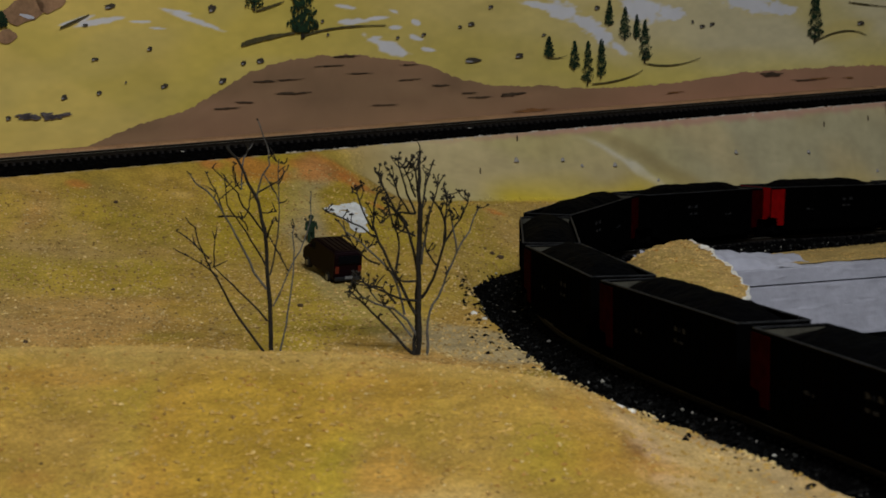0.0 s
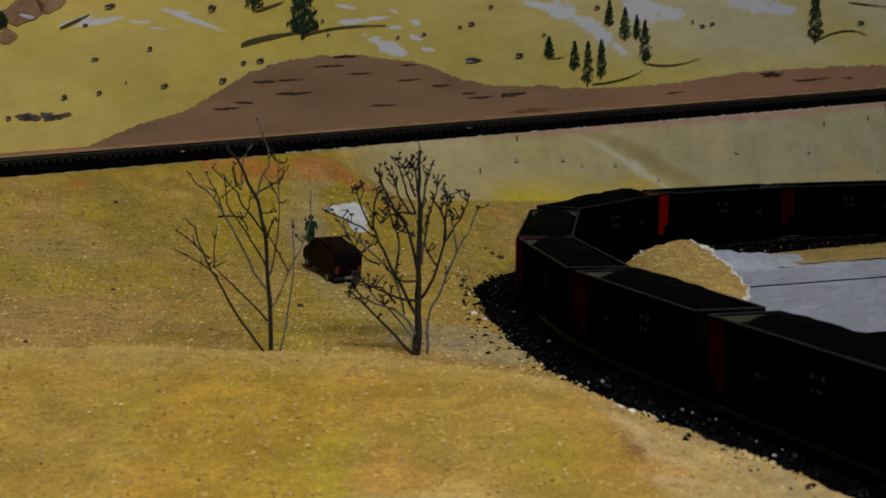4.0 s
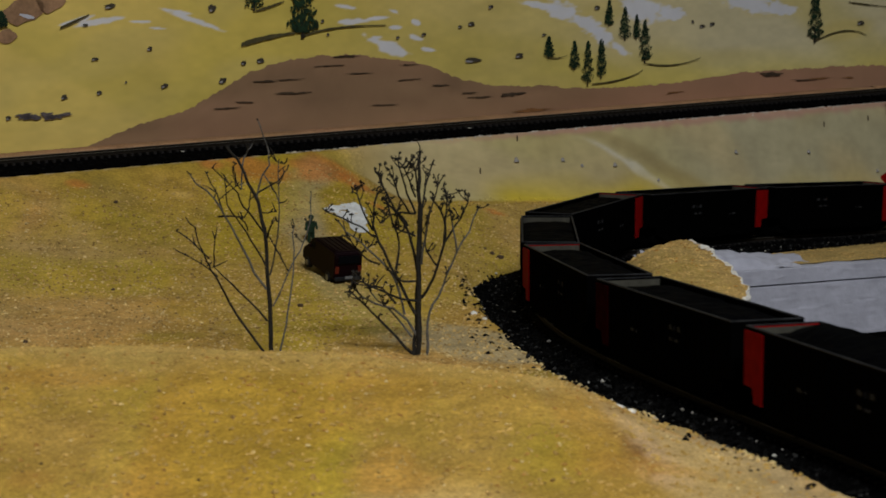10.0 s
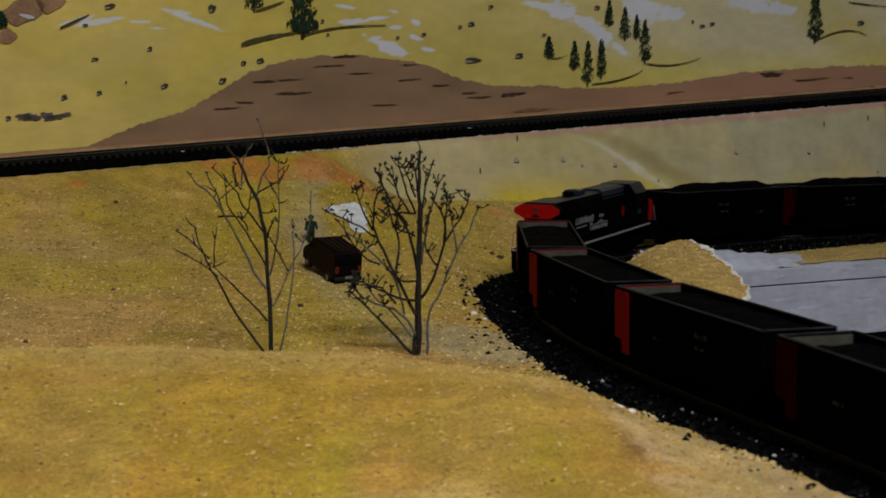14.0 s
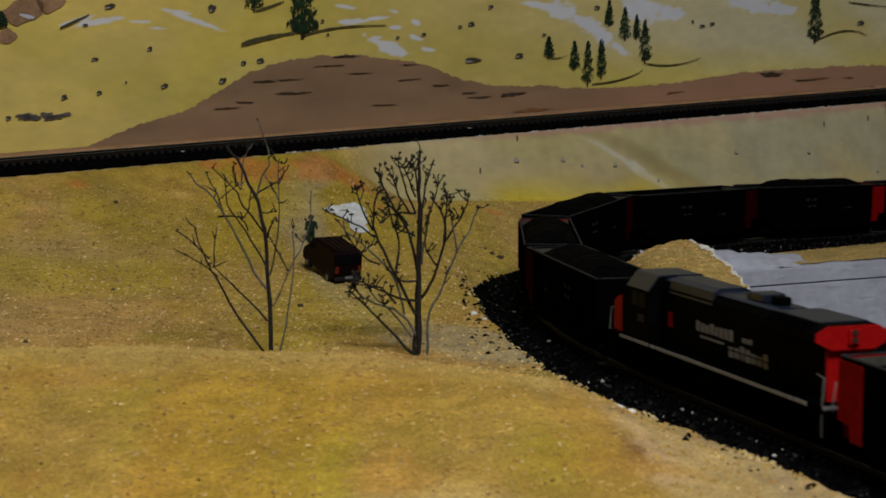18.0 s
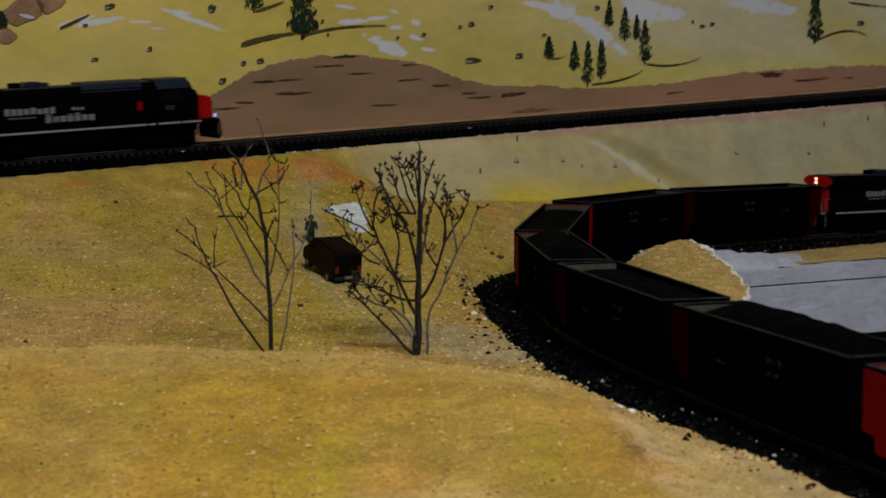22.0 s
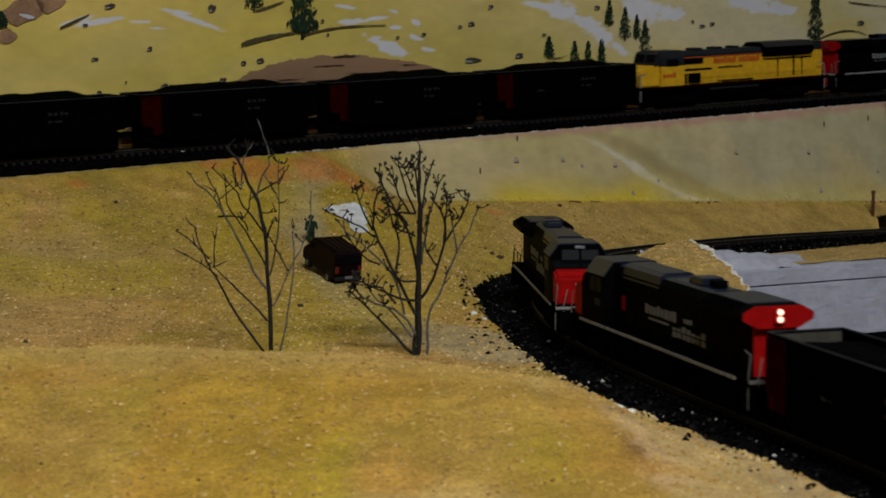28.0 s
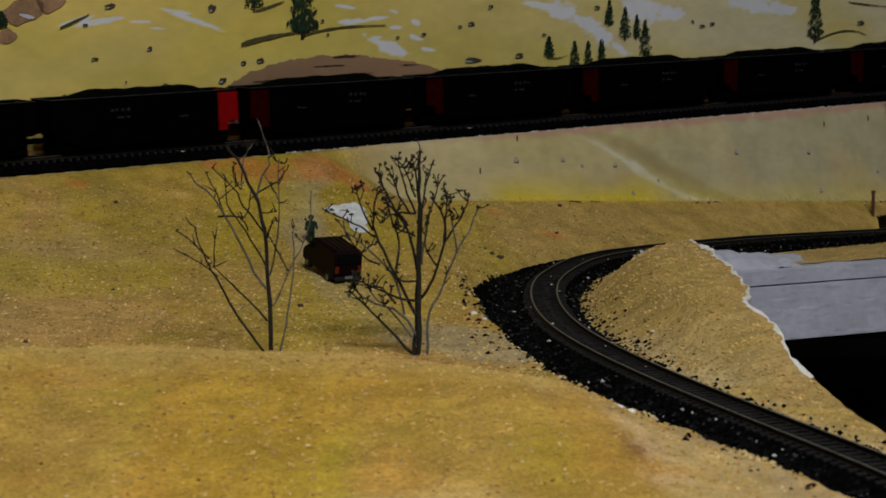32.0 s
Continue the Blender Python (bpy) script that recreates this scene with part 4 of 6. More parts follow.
tagged(stones("edge_gravel", np.stack([ex_, ey_, ground_z(ex_[None], ey_[None])[0] + 0.15], 1), 0.25, 0.85, M_GRAINPALE, None, 18), "pale tan gravel along the ballast's outer edge", "gravel", kind="stuff")
# sand grains and pebbles on the open ground
r = np.random.RandomState(13)
gx, gy = r.uniform(-230, 110, 80000), r.uniform(340, 960, 80000)
ok = (low_dist(gx[None], gy[None])[0] > 26) & ~inside(gx, gy) & (up_uv(gx, gy)[1] > 32)
ok &= (np.abs(gx) < 0.235 * gy + 12) & ((gy > 520) | (r.rand(len(gx)) < 0.10))
gx, gy = gx[ok], gy[ok]
gz = ground_z(gx[None], gy[None])[0] + 0.05
cut = [0, int(len(gx) * 0.6), int(len(gx) * 0.82), len(gx)]
for a, b, m, label in zip(cut[:-1], cut[1:], (M_GRAIN, M_GRAINDARK, M_GRAINPALE), ("loose ochre sand grains and small pebbles", "darker brown grains in the ochre sand", "pale grains in the ochre sand")):
    tagged(stones("loose_sand", np.stack([gx[a:b], gy[a:b], gz[a:b]], 1), 0.18, 0.75, m, None, 14 + a % 7), label, "gravel", kind="stuff")
r2 = np.random.RandomState(19)
gx, gy = r2.uniform(-125, 100, 8500), r2.uniform(345, 520, 8500)
ok = (np.abs(gx) < 0.235 * gy + 8) & (low_dist(gx[None], gy[None])[0] > ballast_wide(gy) + 6) & ~inside(gx, gy)
gx, gy = gx[ok], gy[ok]
gz = ground_z(gx[None], gy[None])[0]
patch = fnoise(gx, gy, 24, 93) + 0.8 * r2.randn(len(gx))
for sel, m, lo, hi, label in ((patch < 0.2, M_CLOD, 0.3, 1.0, "rounded clods in the ochre sand"), ((patch >= 0.2) & (patch < 0.33), M_GRAINPALE, 0.2, 0.7, "pale clods in the ochre sand"), (patch >= 0.9, M_RUSTCLOD, 0.25, 0.9, "rust-brown clods in the ochre sand")):
    tagged(stones("sand_clods", np.stack([gx[sel], gy[sel], gz[sel]], 1), lo, hi, m, None, 23, flat=0.6), label, "gravel", kind="stuff")
gx, gy = r.uniform(40, 112, 12000), r.uniform(450, 840, 12000)
gd = low_dist(gx[None], gy[None])[0]
ok = inside(gx, gy) & (gd > 14) & (gx < hill_edge(gy) - 1)
gx, gy, gd = gx[ok], gy[ok], gd[ok]
stones("hill_sand", np.stack([gx, gy, inner_z(gx, gy, gd) + 0.05], 1), 0.18, 0.8, M_GRAIN, None, 15)
tagged(bpy.data.objects["hill_sand"], "loose sand grains on the hill inside the bend", "gravel", kind="stuff")

pick = r2.choice(len(gx), 420, replace=False)
tagged(stones("hill_flecks", np.stack([gx[pick], gy[pick], inner_z(gx[pick], gy[pick], gd[pick]) + 0.1], 1), 0.25, 0.9, M_RUSTCLOD, None, 24), "rust-brown flecks on the hill inside the bend", "gravel", kind="stuff")

gx, gy = r.uniform(140, 250, 2600), r.uniform(830, 990, 2600)
gd = low_dist(gx[None], gy[None])[0]
df = gy - 799 - (gx - 76) * 0.4737
ok = (df > 7) & (gd > 19) & inside(gx, gy) & (gx > 152)
gx, gy, df = gx[ok], gy[ok], df[ok]
tagged(stones("verge_gravel", np.stack([gx, gy, -7.5 - 0.085 * df], 1), 0.25, 0.7, M_GRAIN, None, 16), "fine tan gravel on the verge of the track", "gravel", kind="stuff")
# thin broken shadow along the bank's foot, laid as dark crumbs
fs = r.uniform(150, 480, 420)
fu = 30.7 + np.abs(r.normal(0, 0.5, 420))
fs = fs[fnoise(fs, 0 * fs, 26, 85) > 0.05]
fu = fu[:len(fs)]
q = UP0[None] + fs[:, None] * UPDIR[None] + fu[:, None] * UPN[None]
tagged(stones("foot_shadow_crumbs", np.stack([q[:, 0], q[:, 1], ground_z(q[None, :, 0], q[None, :, 1])[0]], 1), 0.3, 0.9, M_PAINTBROWN, None, 17), "dark brown crumbs for the thin shadow at the painted bank's foot", "soil", kind="stuff")


# ---- trains ----
def wheelset(parent, x, r=2.8, name="wheel"):
    for y in (-4.6, 4.6):
        bm = bmesh.new()
        bmesh.ops.create_cone(bm, cap_ends=True, segments=12, radius1=r, radius2=r, depth=1.3, matrix=Matrix.Translation((x, y, r)) @ Matrix.Rotation(math.pi / 2, 4, "X"))
        bmesh.ops.create_cone(bm, cap_ends=True, segments=12, radius1=r + 0.5, radius2=r + 0.5, depth=0.3, matrix=Matrix.Translation((x, y * 0.86, r)) @ Matrix.Rotation(math.pi / 2, 4, "X"))
        part(name, bm, M_TRUCK, parent)


def truck(parent, x, axles, half):
    """A bogie with its wheels."""
    bm = bmesh.new()
    for y in (-7.2, 7.2):
        prism(bm, [(x - half, 3.2), (x - half + 1.5, 2.0), (x + half - 1.5, 2.0), (x + half, 3.2), (x + half - 1, 5.6), (x + 2.5, 6.2), (x - 2.5, 6.2), (x - half + 1, 5.6)], y - 0.8, y + 0.8, "y")
    box(bm, x - 2, x + 2, -7, 7, 3.5, 6)
    for a in axles:
        for y in (-8.1, 8.1):
            box(bm, x + a - 1.0, x + a + 1.0, y - 0.3, y + 0.3, 1.9, 4.0, 0.3)
    t = part("truck", bm, M_TRUCK, parent)
    for a in axles:
        wheelset(t, x + a)
    return t


def coupler(parent, x, way):
    bm = bmesh.new()
    box(bm, min(x, x + way * 3.0), max(x, x + way * 3.0), -0.9, 0.9, 5.6, 7.2, 0.2)
    box(bm, min(x + way * 2.4, x + way * 4.4), max(x + way * 2.4, x + way * 4.4), -1.5, 1.2, 5.2, 7.6, 0.3)
    part("coupler", bm, M_TRUCK, parent)


def bars(parent, words, y, material, name="lettering", seed=0):
    """Rows of small upright bars in place of lettering on a side: (x0, x1, z0, z1, count)."""
    rr = random.Random(seed)
    bm = bmesh.new()
    out = 0.12 if y > 0 else -0.12
    for x0, x1, z0, z1, n in words:
        w = (x1 - x0) / n
        for i in range(n):
            a = x0 + i * w
            top = z1 - (0 if i % 4 == 0 else (z1 - z0) * rr.uniform(0.05, 0.3))
            box(bm, a + 0.08 * w, a + 0.84 * w, min(y, y + out), max(y, y + out), z0 + (z1 - z0) * rr.uniform(0, 0.08), top)
    part(name, bm, material, parent)["kind"] = "stuff"


bm = bmesh.new()
box(bm, -0.45, 0.45, -0.175, 0.175, -7, 7)
bmesh.ops.scale(bm, vec=(MM, MM, MM), verts=bm.verts)
rib_me = bpy.data.meshes.new("rib")
bm.to_mesh(rib_me)
bm.free()
rib_me.materials.append(M_BLACK)


def coal_car(long=94.0, red=None, load=1.0, seed=0):
    """A bathtub coal gondola; its coloured end is at -x."""
    red = red or M_DKRED
    h = long / 2
    top = 24.15 if long > 90 else 23.3
    bright = red is not M_DKRED
    c = thing("coal_car", ("black coal gondola with scarlet end, " if bright else "black coal gondola with grimy red end, ") + ("heaped with coal" if load > 0.5 else "half full of coal"),
              "freight car", "coal cars in the trains")
    side = [(-h, top), (h, top), (h, 10.0), (h - 4.6, 9.6), (h - 5.2, 6.0), (h - 14, 3.4), (-h + 14, 3.4), (-h + 5.2, 6.0), (-h + 4.6, 9.6), (-h, 10.0)]
    for y0, y1 in ((-10.0, -9.3), (9.3, 10.0)):
        bm = bmesh.new()
        prism(bm, side, y0, y1, "y")
        wall = part("side_wall", bm, M_BLACK, c)
        o = -10.35 if y0 < 0 else 10.0
        n = 13
        for i in range(n):
            x = -h + 14 + (long - 28) * i / (n - 1)
            rb = new("rib", rib_me)
            rb.parent = wall
            rb.location = (x * MM, (o + 0.175) * MM, 15.4 * MM)
        bm = bmesh.new()
        o = -10.42 if y0 < 0 else 10.02
        prism(bm, [(-h - 0.1, top - 0.7), (-h + 9.4, top - 0.7), (-h + 9.4, 6.0), (-h + 5.3, 6.1), (-h + 4.6, 9.7), (-h - 0.1, 10.1)], o, o + 0.4, "y")
        part("end_panel", bm, red, c, "bright scarlet painted panel" if bright else "grimy dark red painted panel")
        bars(c, [(8, 12, 17.2, 18.6, 3), (13.5, 17, 17.2, 18.6, 2), (8, 14, 14.2, 15.2, 4), (-20, -15, 13, 14, 3)], 10.05 if y0 > 0 else -10.05, M_FADED, seed=seed)
    for s in (-1, 1):
        bm = bmesh.new()
        prism(bm, [(-9.3, top), (9.3, top), (9.3, 11), (7, 9), (-7, 9), (-9.3, 11)], s * (h - 0.8), s * h, "x")
        part("end_wall", bm, red if s < 0 and bright else M_BLACK, c)
        bm = bmesh.new()
        box(bm, min(s * (h - 0.85), s * (h - 1.0)), max(s * (h - 0.85), s * (h - 1.0)), -9.2, 9.2, 12, top - 0.3)
        part("inner_lining", bm, M_INSIDE, c, "dusty grey inside of the end wall")
        truck(c, s * (h - 12.5), (-5.5, 5.5), 8.5)
        coupler(c, s * h, s)
    bm = bmesh.new()
    box(bm, -h + 15, h - 15, -9.2, 9.2, 4.8, 5.6)
    box(bm, -h + 1, -h + 16, -9.2, 9.2, 9.2, 10.0)
    box(bm, h - 16, h - 1, -9.2, 9.2, 9.2, 10.0)
    box(bm, -h - 2, h + 2, -1.5, 1.5, 5.2, 7.4)
    # added black block: stands in for the shade between the trucks
    box(bm, -h + 1.5, h - 1.5, -3.6, 3.6, 0.5, 9.2)
    part("floor", bm, M_BLACK, c)
    bm = bmesh.new()
    for y in (-10.1, 9.45):
        box(bm, -h - 0.15, h + 0.15, y, y + 0.65, top, top + 0.45, 0.12)
    for x in (-h - 0.15, h - 0.5):
        box(bm, x, x + 0.65, -9.45, 9.45, top, top + 0.42, 0.12)
    part("top_rim", bm, M_RIM, c, "grey rim with dust and highlight in its colour")
    # the load
    nx, ny = 40, 12
    gx, gy = np.meshgrid(np.linspace(-h + 1.1, h - 1.1, nx), np.linspace(-9.2, 9.2, ny))
    ends = smooth(0, 1, np.clip((h - 1.1 - np.abs(gx)) / (14.0 + 8.0 * load), 0, 1))
    z = top - 3.0 + 0.6 * load + (2.5 + 3.0 * load) * (ends * (1 - (np.abs(gy) / 9.2) ** 2.2 * (0.35 + 0.4 * load)))
    z = z + 0.45 * fnoise(gx, gy, 5, seed + 60) + 0.3 * fnoise(gx, gy, 2.0, seed + 61)
    mesh_part("coal_load", np.stack([gx, gy, z], -1).reshape(-1, 3), grid_faces(nx, ny), M_COAL, c, "heaped black coal", smooth=False)
    return c


def handrail(parent, pts, material, r=0.28, name="handrail"):
    bm = bmesh.new()
    for p, q in zip(pts[:-1], pts[1:]):
        tube(bm, p, q, r, sides=5)
    part(name, bm, material, parent)


def locomotive(lit=False, ditch=False):
    """A six-axle diesel of wide-cab form; nose towards +x, winged radiators at the rear."""
    c = thing("locomotive", "dark grey diesel locomotive, scarlet nose and rear" + (", rear headlight lit" if lit else ""), "locomotive", "locomotives")
    bm = bmesh.new()
    box(bm, -65.5, 65.5, -9.5, 9.5, 9.6, 11.2, 0.2)
    box(bm, -56, 56, -6, 6, 6.5, 9.6)
    # added dark filler below the frame, in place of shade under the engine
    box(bm, -56, 56, -3.6, 3.6, 0.5, 6.5)
    part("frame", bm, M_BLACK, c)
    for y0, y1 in ((-9.75, -9.5), (9.5, 9.75)):
        bm = bmesh.new()
        for a, b in ((-58, -52), (-51, 30), (31, 34), (35.5, 46), (47, 56)):
            box(bm, a, b, y0, y1, 10.3, 11.1)
        part("sill_stripe", bm, M_STRIPE, c, "white stripe along the sill")
        for x in (-62.5, 60.5):
            bm = bmesh.new()
            for k in range(3):
                box(bm, x, x + 3.4, y0 * 0.98 - 0.6, y0 * 0.98 + 0.6, 3.2 + 2.4 * k, 3.6 + 2.4 * k)
            box(bm, x, x + 0.4, y0 * 0.98 - 0.5, y0 * 0.98 + 0.5, 3.0, 9.6)
            box(bm, x + 3.1, x + 3.5, y0 * 0.98 - 0.5, y0 * 0.98 + 0.5, 3.0, 9.6)
            part("step", bm, M_TRUCK, c)
    bm = bmesh.new()
    prism(bm, [(-8.4, 8.6), (8.4, 8.6), (8.8, 5.4), (6.8, 2.6), (-6.8, 2.6), (-8.8, 5.4)], -15, 17, "x")
    part("fuel_tank", bm, M_TRUCK, c)
    for s in (-1, 1):
        truck(c, s * 39, (-10.5, 0, 10.5), 15)
        coupler(c, s * 66, s)
        bm = bmesh.new()
        prism(bm, [(s * 64.5, 9.6), (s * 66.2, 9.6), (s * 66.8, 4.0), (s * 65.5, 2.2), (s * 64.5, 2.4)], -8.5, 8.5, "y")
        part("pilot", bm, M_TRUCK, c)
        bm = bmesh.new()
        prism(bm, [(s * 66.3, 11.0), (s * 66.7, 11.0), (s * 67.2, 4.2), (s * 66.8, 4.0)], -4.6, 4.6, "y")
        part("pilot_panel", bm, M_LOCO if s > 0 else M_RED, c, "" if s > 0 else "scarlet pilot panel")
        bm = bmesh.new()
        box(bm, min(s * 65.2, s * 65.7), max(s * 65.2, s * 65.7), -9.3, 9.3, 10.3, 11.2, 0.1)
        part("end_sill", bm, M_STRIPE, c, "white edged end platform")
    # long hood, red at its rear
    hood = [(-5.7, 11.2), (5.7, 11.2), (5.7, 26.6), (4.4, 28.4), (-4.4, 28.4), (-5.7, 26.6)]
    bm = bmesh.new()
    prism(bm, hood, -59.8, 36.0, "x")
    for i in range(13):
        x = -48 + i * 6.2
        for y in (-5.85, 5.7):
            box(bm, x, x + 5.4, y, y + 0.15, 12.6, 22.5)
    part("long_hood", bm, M_LOCO, c)
    bm = bmesh.new()
    prism(bm, [(-5.75, 11.2), (5.75, 11.2), (5.75, 25.0), (-5.75, 25.0)], -60.5, -59.8, "x")
    part("hood_end", bm, M_RED, c, "scarlet hood end")
    wing = [(-5.7, 23.2), (-9.6, 25.3), (-9.6, 27.0), (-6.4, 28.8), (6.4, 28.8), (9.6, 27.0), (9.6, 25.3), (5.7, 23.2)]
    bm = bmesh.new()
    prism(bm, wing, -61.6, -33.0, "x")
    part("radiator_wing", bm, M_LOCO, c)
    bm = bmesh.new()
    prism(bm, [(y * 0.985, 26.5 + (z - 26.5) * 0.98) for y, z in wing], -62.1, -61.6, "x")
    part("wing_end", bm, M_RED, c, "scarlet winged end")
    for s in (-1, 1):
        bm = bmesh.new()
        prism(bm, [(s * 6.6, 28.72), (s * 9.4, 27.15), (s * 9.5, 27.35), (s * 6.7, 28.95)], -56.5, -35, "x")
        part("radiator_grille", bm, M_BLACK, c)
    bm = bmesh.new()
    box(bm, -57, -34.5, -6.0, 6.0, 28.8, 29.1)
    part("radiator_top", bm, M_ROOF, c)
    # headlight of the rear: two lenses one above the other
    bm = bmesh.new()
    box(bm, -62.9, -62.1, -1.4, 1.4, 24.4, 28.0, 0.2)
    lamp = part("headlight", bm, M_RED, c)
    for z in (25.5, 27.3):
        bm = bmesh.new()
        bmesh.ops.create_cone(bm, cap_ends=True, segments=12, radius1=0.72, radius2=0.72, depth=0.5, matrix=Matrix.Translation((-63.0, 0, z)) @ Matrix.Rotation(math.pi / 2, 4, "Y"))
        part("lens", bm, M_LENS if lit else M_DEADLENS, lamp, "glowing warm lens" if lit else "unlit lens")
    # roof gear
    bm = bmesh.new()
    prism(bm, [(-4.4, 28.4), (4.4, 28.4), (3.6, 29.0), (-3.6, 29.0)], -32, 36, "x")
    part("roof", bm, M_ROOF, c)
    bm = bmesh.new()
    prism(bm, [(-5.8, 25.6), (-5.2, 28.9), (-3.6, 29.9), (3.6, 29.9), (5.2, 28.9), (5.8, 25.6)], 2, 30, "x")
    part("blower_housing", bm, M_ROOF, c)
    bm = bmesh.new()
    box(bm, -22, -15, -3.2, 3.2, 29.0, 31.2, 0.3)
    part("exhaust_stack", bm, M_ROOF, c)
    bm = bmesh.new()
    box(bm, -13.5, -11, -2.4, 2.4, 29.0, 30.6, 0.3)
    part("roof_hatch", bm, M_ROOF, c)
    bm = bmesh.new()
    box(bm, -28, -23.5, -1.8, 1.8, 29.0, 31.0, 0.3)
    part("roof_fan", bm, M_LOCO, c)
    # cab and nose
    bm = bmesh.new()
    prism(bm, [(-9.3, 11.2), (9.3, 11.2), (9.3, 25.2), (6.2, 29.2), (-6.2, 29.2), (-9.3, 25.2)], 36.0, 50.5, "x")
    prism(bm, [(50.4, 11.2), (50.4, 29.2), (52.6, 28.0), (55.4, 22.0), (55.4, 11.2)], -6.2, 6.2, "y")
    prism(bm, [(50.4, 11.2), (50.4, 25.4), (53.8, 24.4), (55.2, 21.8), (55.2, 11.2)], -9.2, 9.2, "y")
    part("cab", bm, M_LOCO, c)
    bm = bmesh.new()
    prism(bm, [(-6.6, 29.2), (6.6, 29.2), (5.9, 29.7), (-5.9, 29.7)], 35.5, 51.5, "x")
    for s in (-1, 1):
        prism(bm, [(s * 9.3, 25.3), (s * 6.2, 29.3), (s * 6.6, 29.5), (s * 9.6, 25.5)], 35.5, 51.0, "x")
    part("cab_roof", bm, M_ROOF, c)
    for s in (-1, 1):
        for a, b in ((38, 42.5), (43.2, 47.5)):
            bm = bmesh.new()
            box(bm, a, b, s * 9.35 - 0.1, s * 9.35 + 0.1, 20.5, 24.6)
            part("side_window", bm, M_GLASS, c)
        bm = bmesh.new()
        prism(bm, [(53.9, 24.2), (55.5, 22.2), (55.6, 22.3), (54.0, 24.4)], s * 4.6 - 4.0, s * 4.6 + 4.0, "y")
        prism(bm, [(52.9, 27.6), (54.2, 24.6), (54.4, 24.7), (53.1, 27.7)], s * 3.1 - 2.7, s * 3.1 + 2.7, "y")
        part("windscreen", bm, M_GLASS, c)
    bm = bmesh.new()
    box(bm, 52.2, 53.2, -1.6, 1.6, 28.0, 29.0, 0.2)
    part("number_board", bm, M_WHITE, c)
    bm = bmesh.new()
    prism(bm, [(55.2, 11.2), (55.2, 22.0), (60.8, 21.4), (62.5, 20.0), (62.8, 11.2)], -8.9, 8.9, "y")
    bmesh.ops.bevel(bm, geom=bm.edges[:], offset=0.7, segments=2, affect="EDGES")
    part("nose", bm, M_RED, c, "scarlet nose")
    bm = bmesh.new()
    for y in (-2.7, 0.3):
        for z, w in ((15.6, 2.4), (16.6, 1.6), (17.6, 2.4)):
            box(bm, 62.55, 62.8, y, y + w, z, z + 0.62)
    part("nose_emblem", bm, M_WHITE, c)
    for s in (-1, 1):
        bm = bmesh.new()
        box(bm, 39.0, 43.5, s * 9.36 - 0.1, s * 9.36 + 0.1, 16.4, 18.4)
        part("number_bar", bm, M_FADED, c)
        bm = bmesh.new()
        box(bm, 27.5, 30, s * 5.95 - 0.1, s * 5.95 + 0.1, 16.5, 20.5)
        part("side_emblem", bm, M_CARRED, c)
        if s < 0:
            words = [(-33, -10, 17.9, 20.8, 8), (-15, 8, 13.9, 17.5, 7), (-33, -16, 16.4, 17.0, 1), (-3, 3, 18.6, 20.0, 3)]
        else:
            words = [(-11, 12, 17.9, 20.8, 8), (-31, -8, 13.9, 17.5, 7), (-7, 12, 16.4, 17.0, 1), (-22, -16, 18.6, 20.0, 3)]
        bars(c, words, s * 5.88, M_WHITE, seed=4)
        # railings: pale ones round the end platforms, dark ones along the walkway
        for x0, x1 in ((-64.8, -61.0), (64.8, 61.0)):
            handrail(c, [(x0, s * 9.2, 4.0), (x0, s * 9.2, 11.0), (x0, s * 8.6, 17.5), (x1, s * 8.4, 18.0)], M_HANDRAIL, 0.17)
            handrail(c, [(x0 * 1.008, s * 7.4, 3.6), (x0 * 1.012, s * 6.6, 7.0), (x0 * 1.008, s * 6.8, 11.0), (x0 * 0.995, s * 5.4, 16.6)], M_HANDRAIL, 0.17)
        pts = [(-60, s * 9.4, 17.0), (35, s * 9.4, 17.0)]
        handrail(c, pts, M_TRUCK, 0.16)
        for i in range(9):
            x = -58 + i * 11.5
            handrail(c, [(x, s * 9.4, 11.2), (x, s * 9.4, 17.0)], M_TRUCK, 0.16, "stanchion")
    if ditch:
        for y in (-4.5, 4.5):
            bm = bmesh.new()
            bmesh.ops.create_cone(bm, cap_ends=True, segments=10, radius1=0.8, radius2=0.8, depth=0.6, matrix=Matrix.Translation((65.9, y, 12.4)) @ Matrix.Rotation(math.pi / 2, 4, "Y"))
            part("ditch_light", bm, M_BLUELENS, c, "glowing blue-white lamp")
    return c


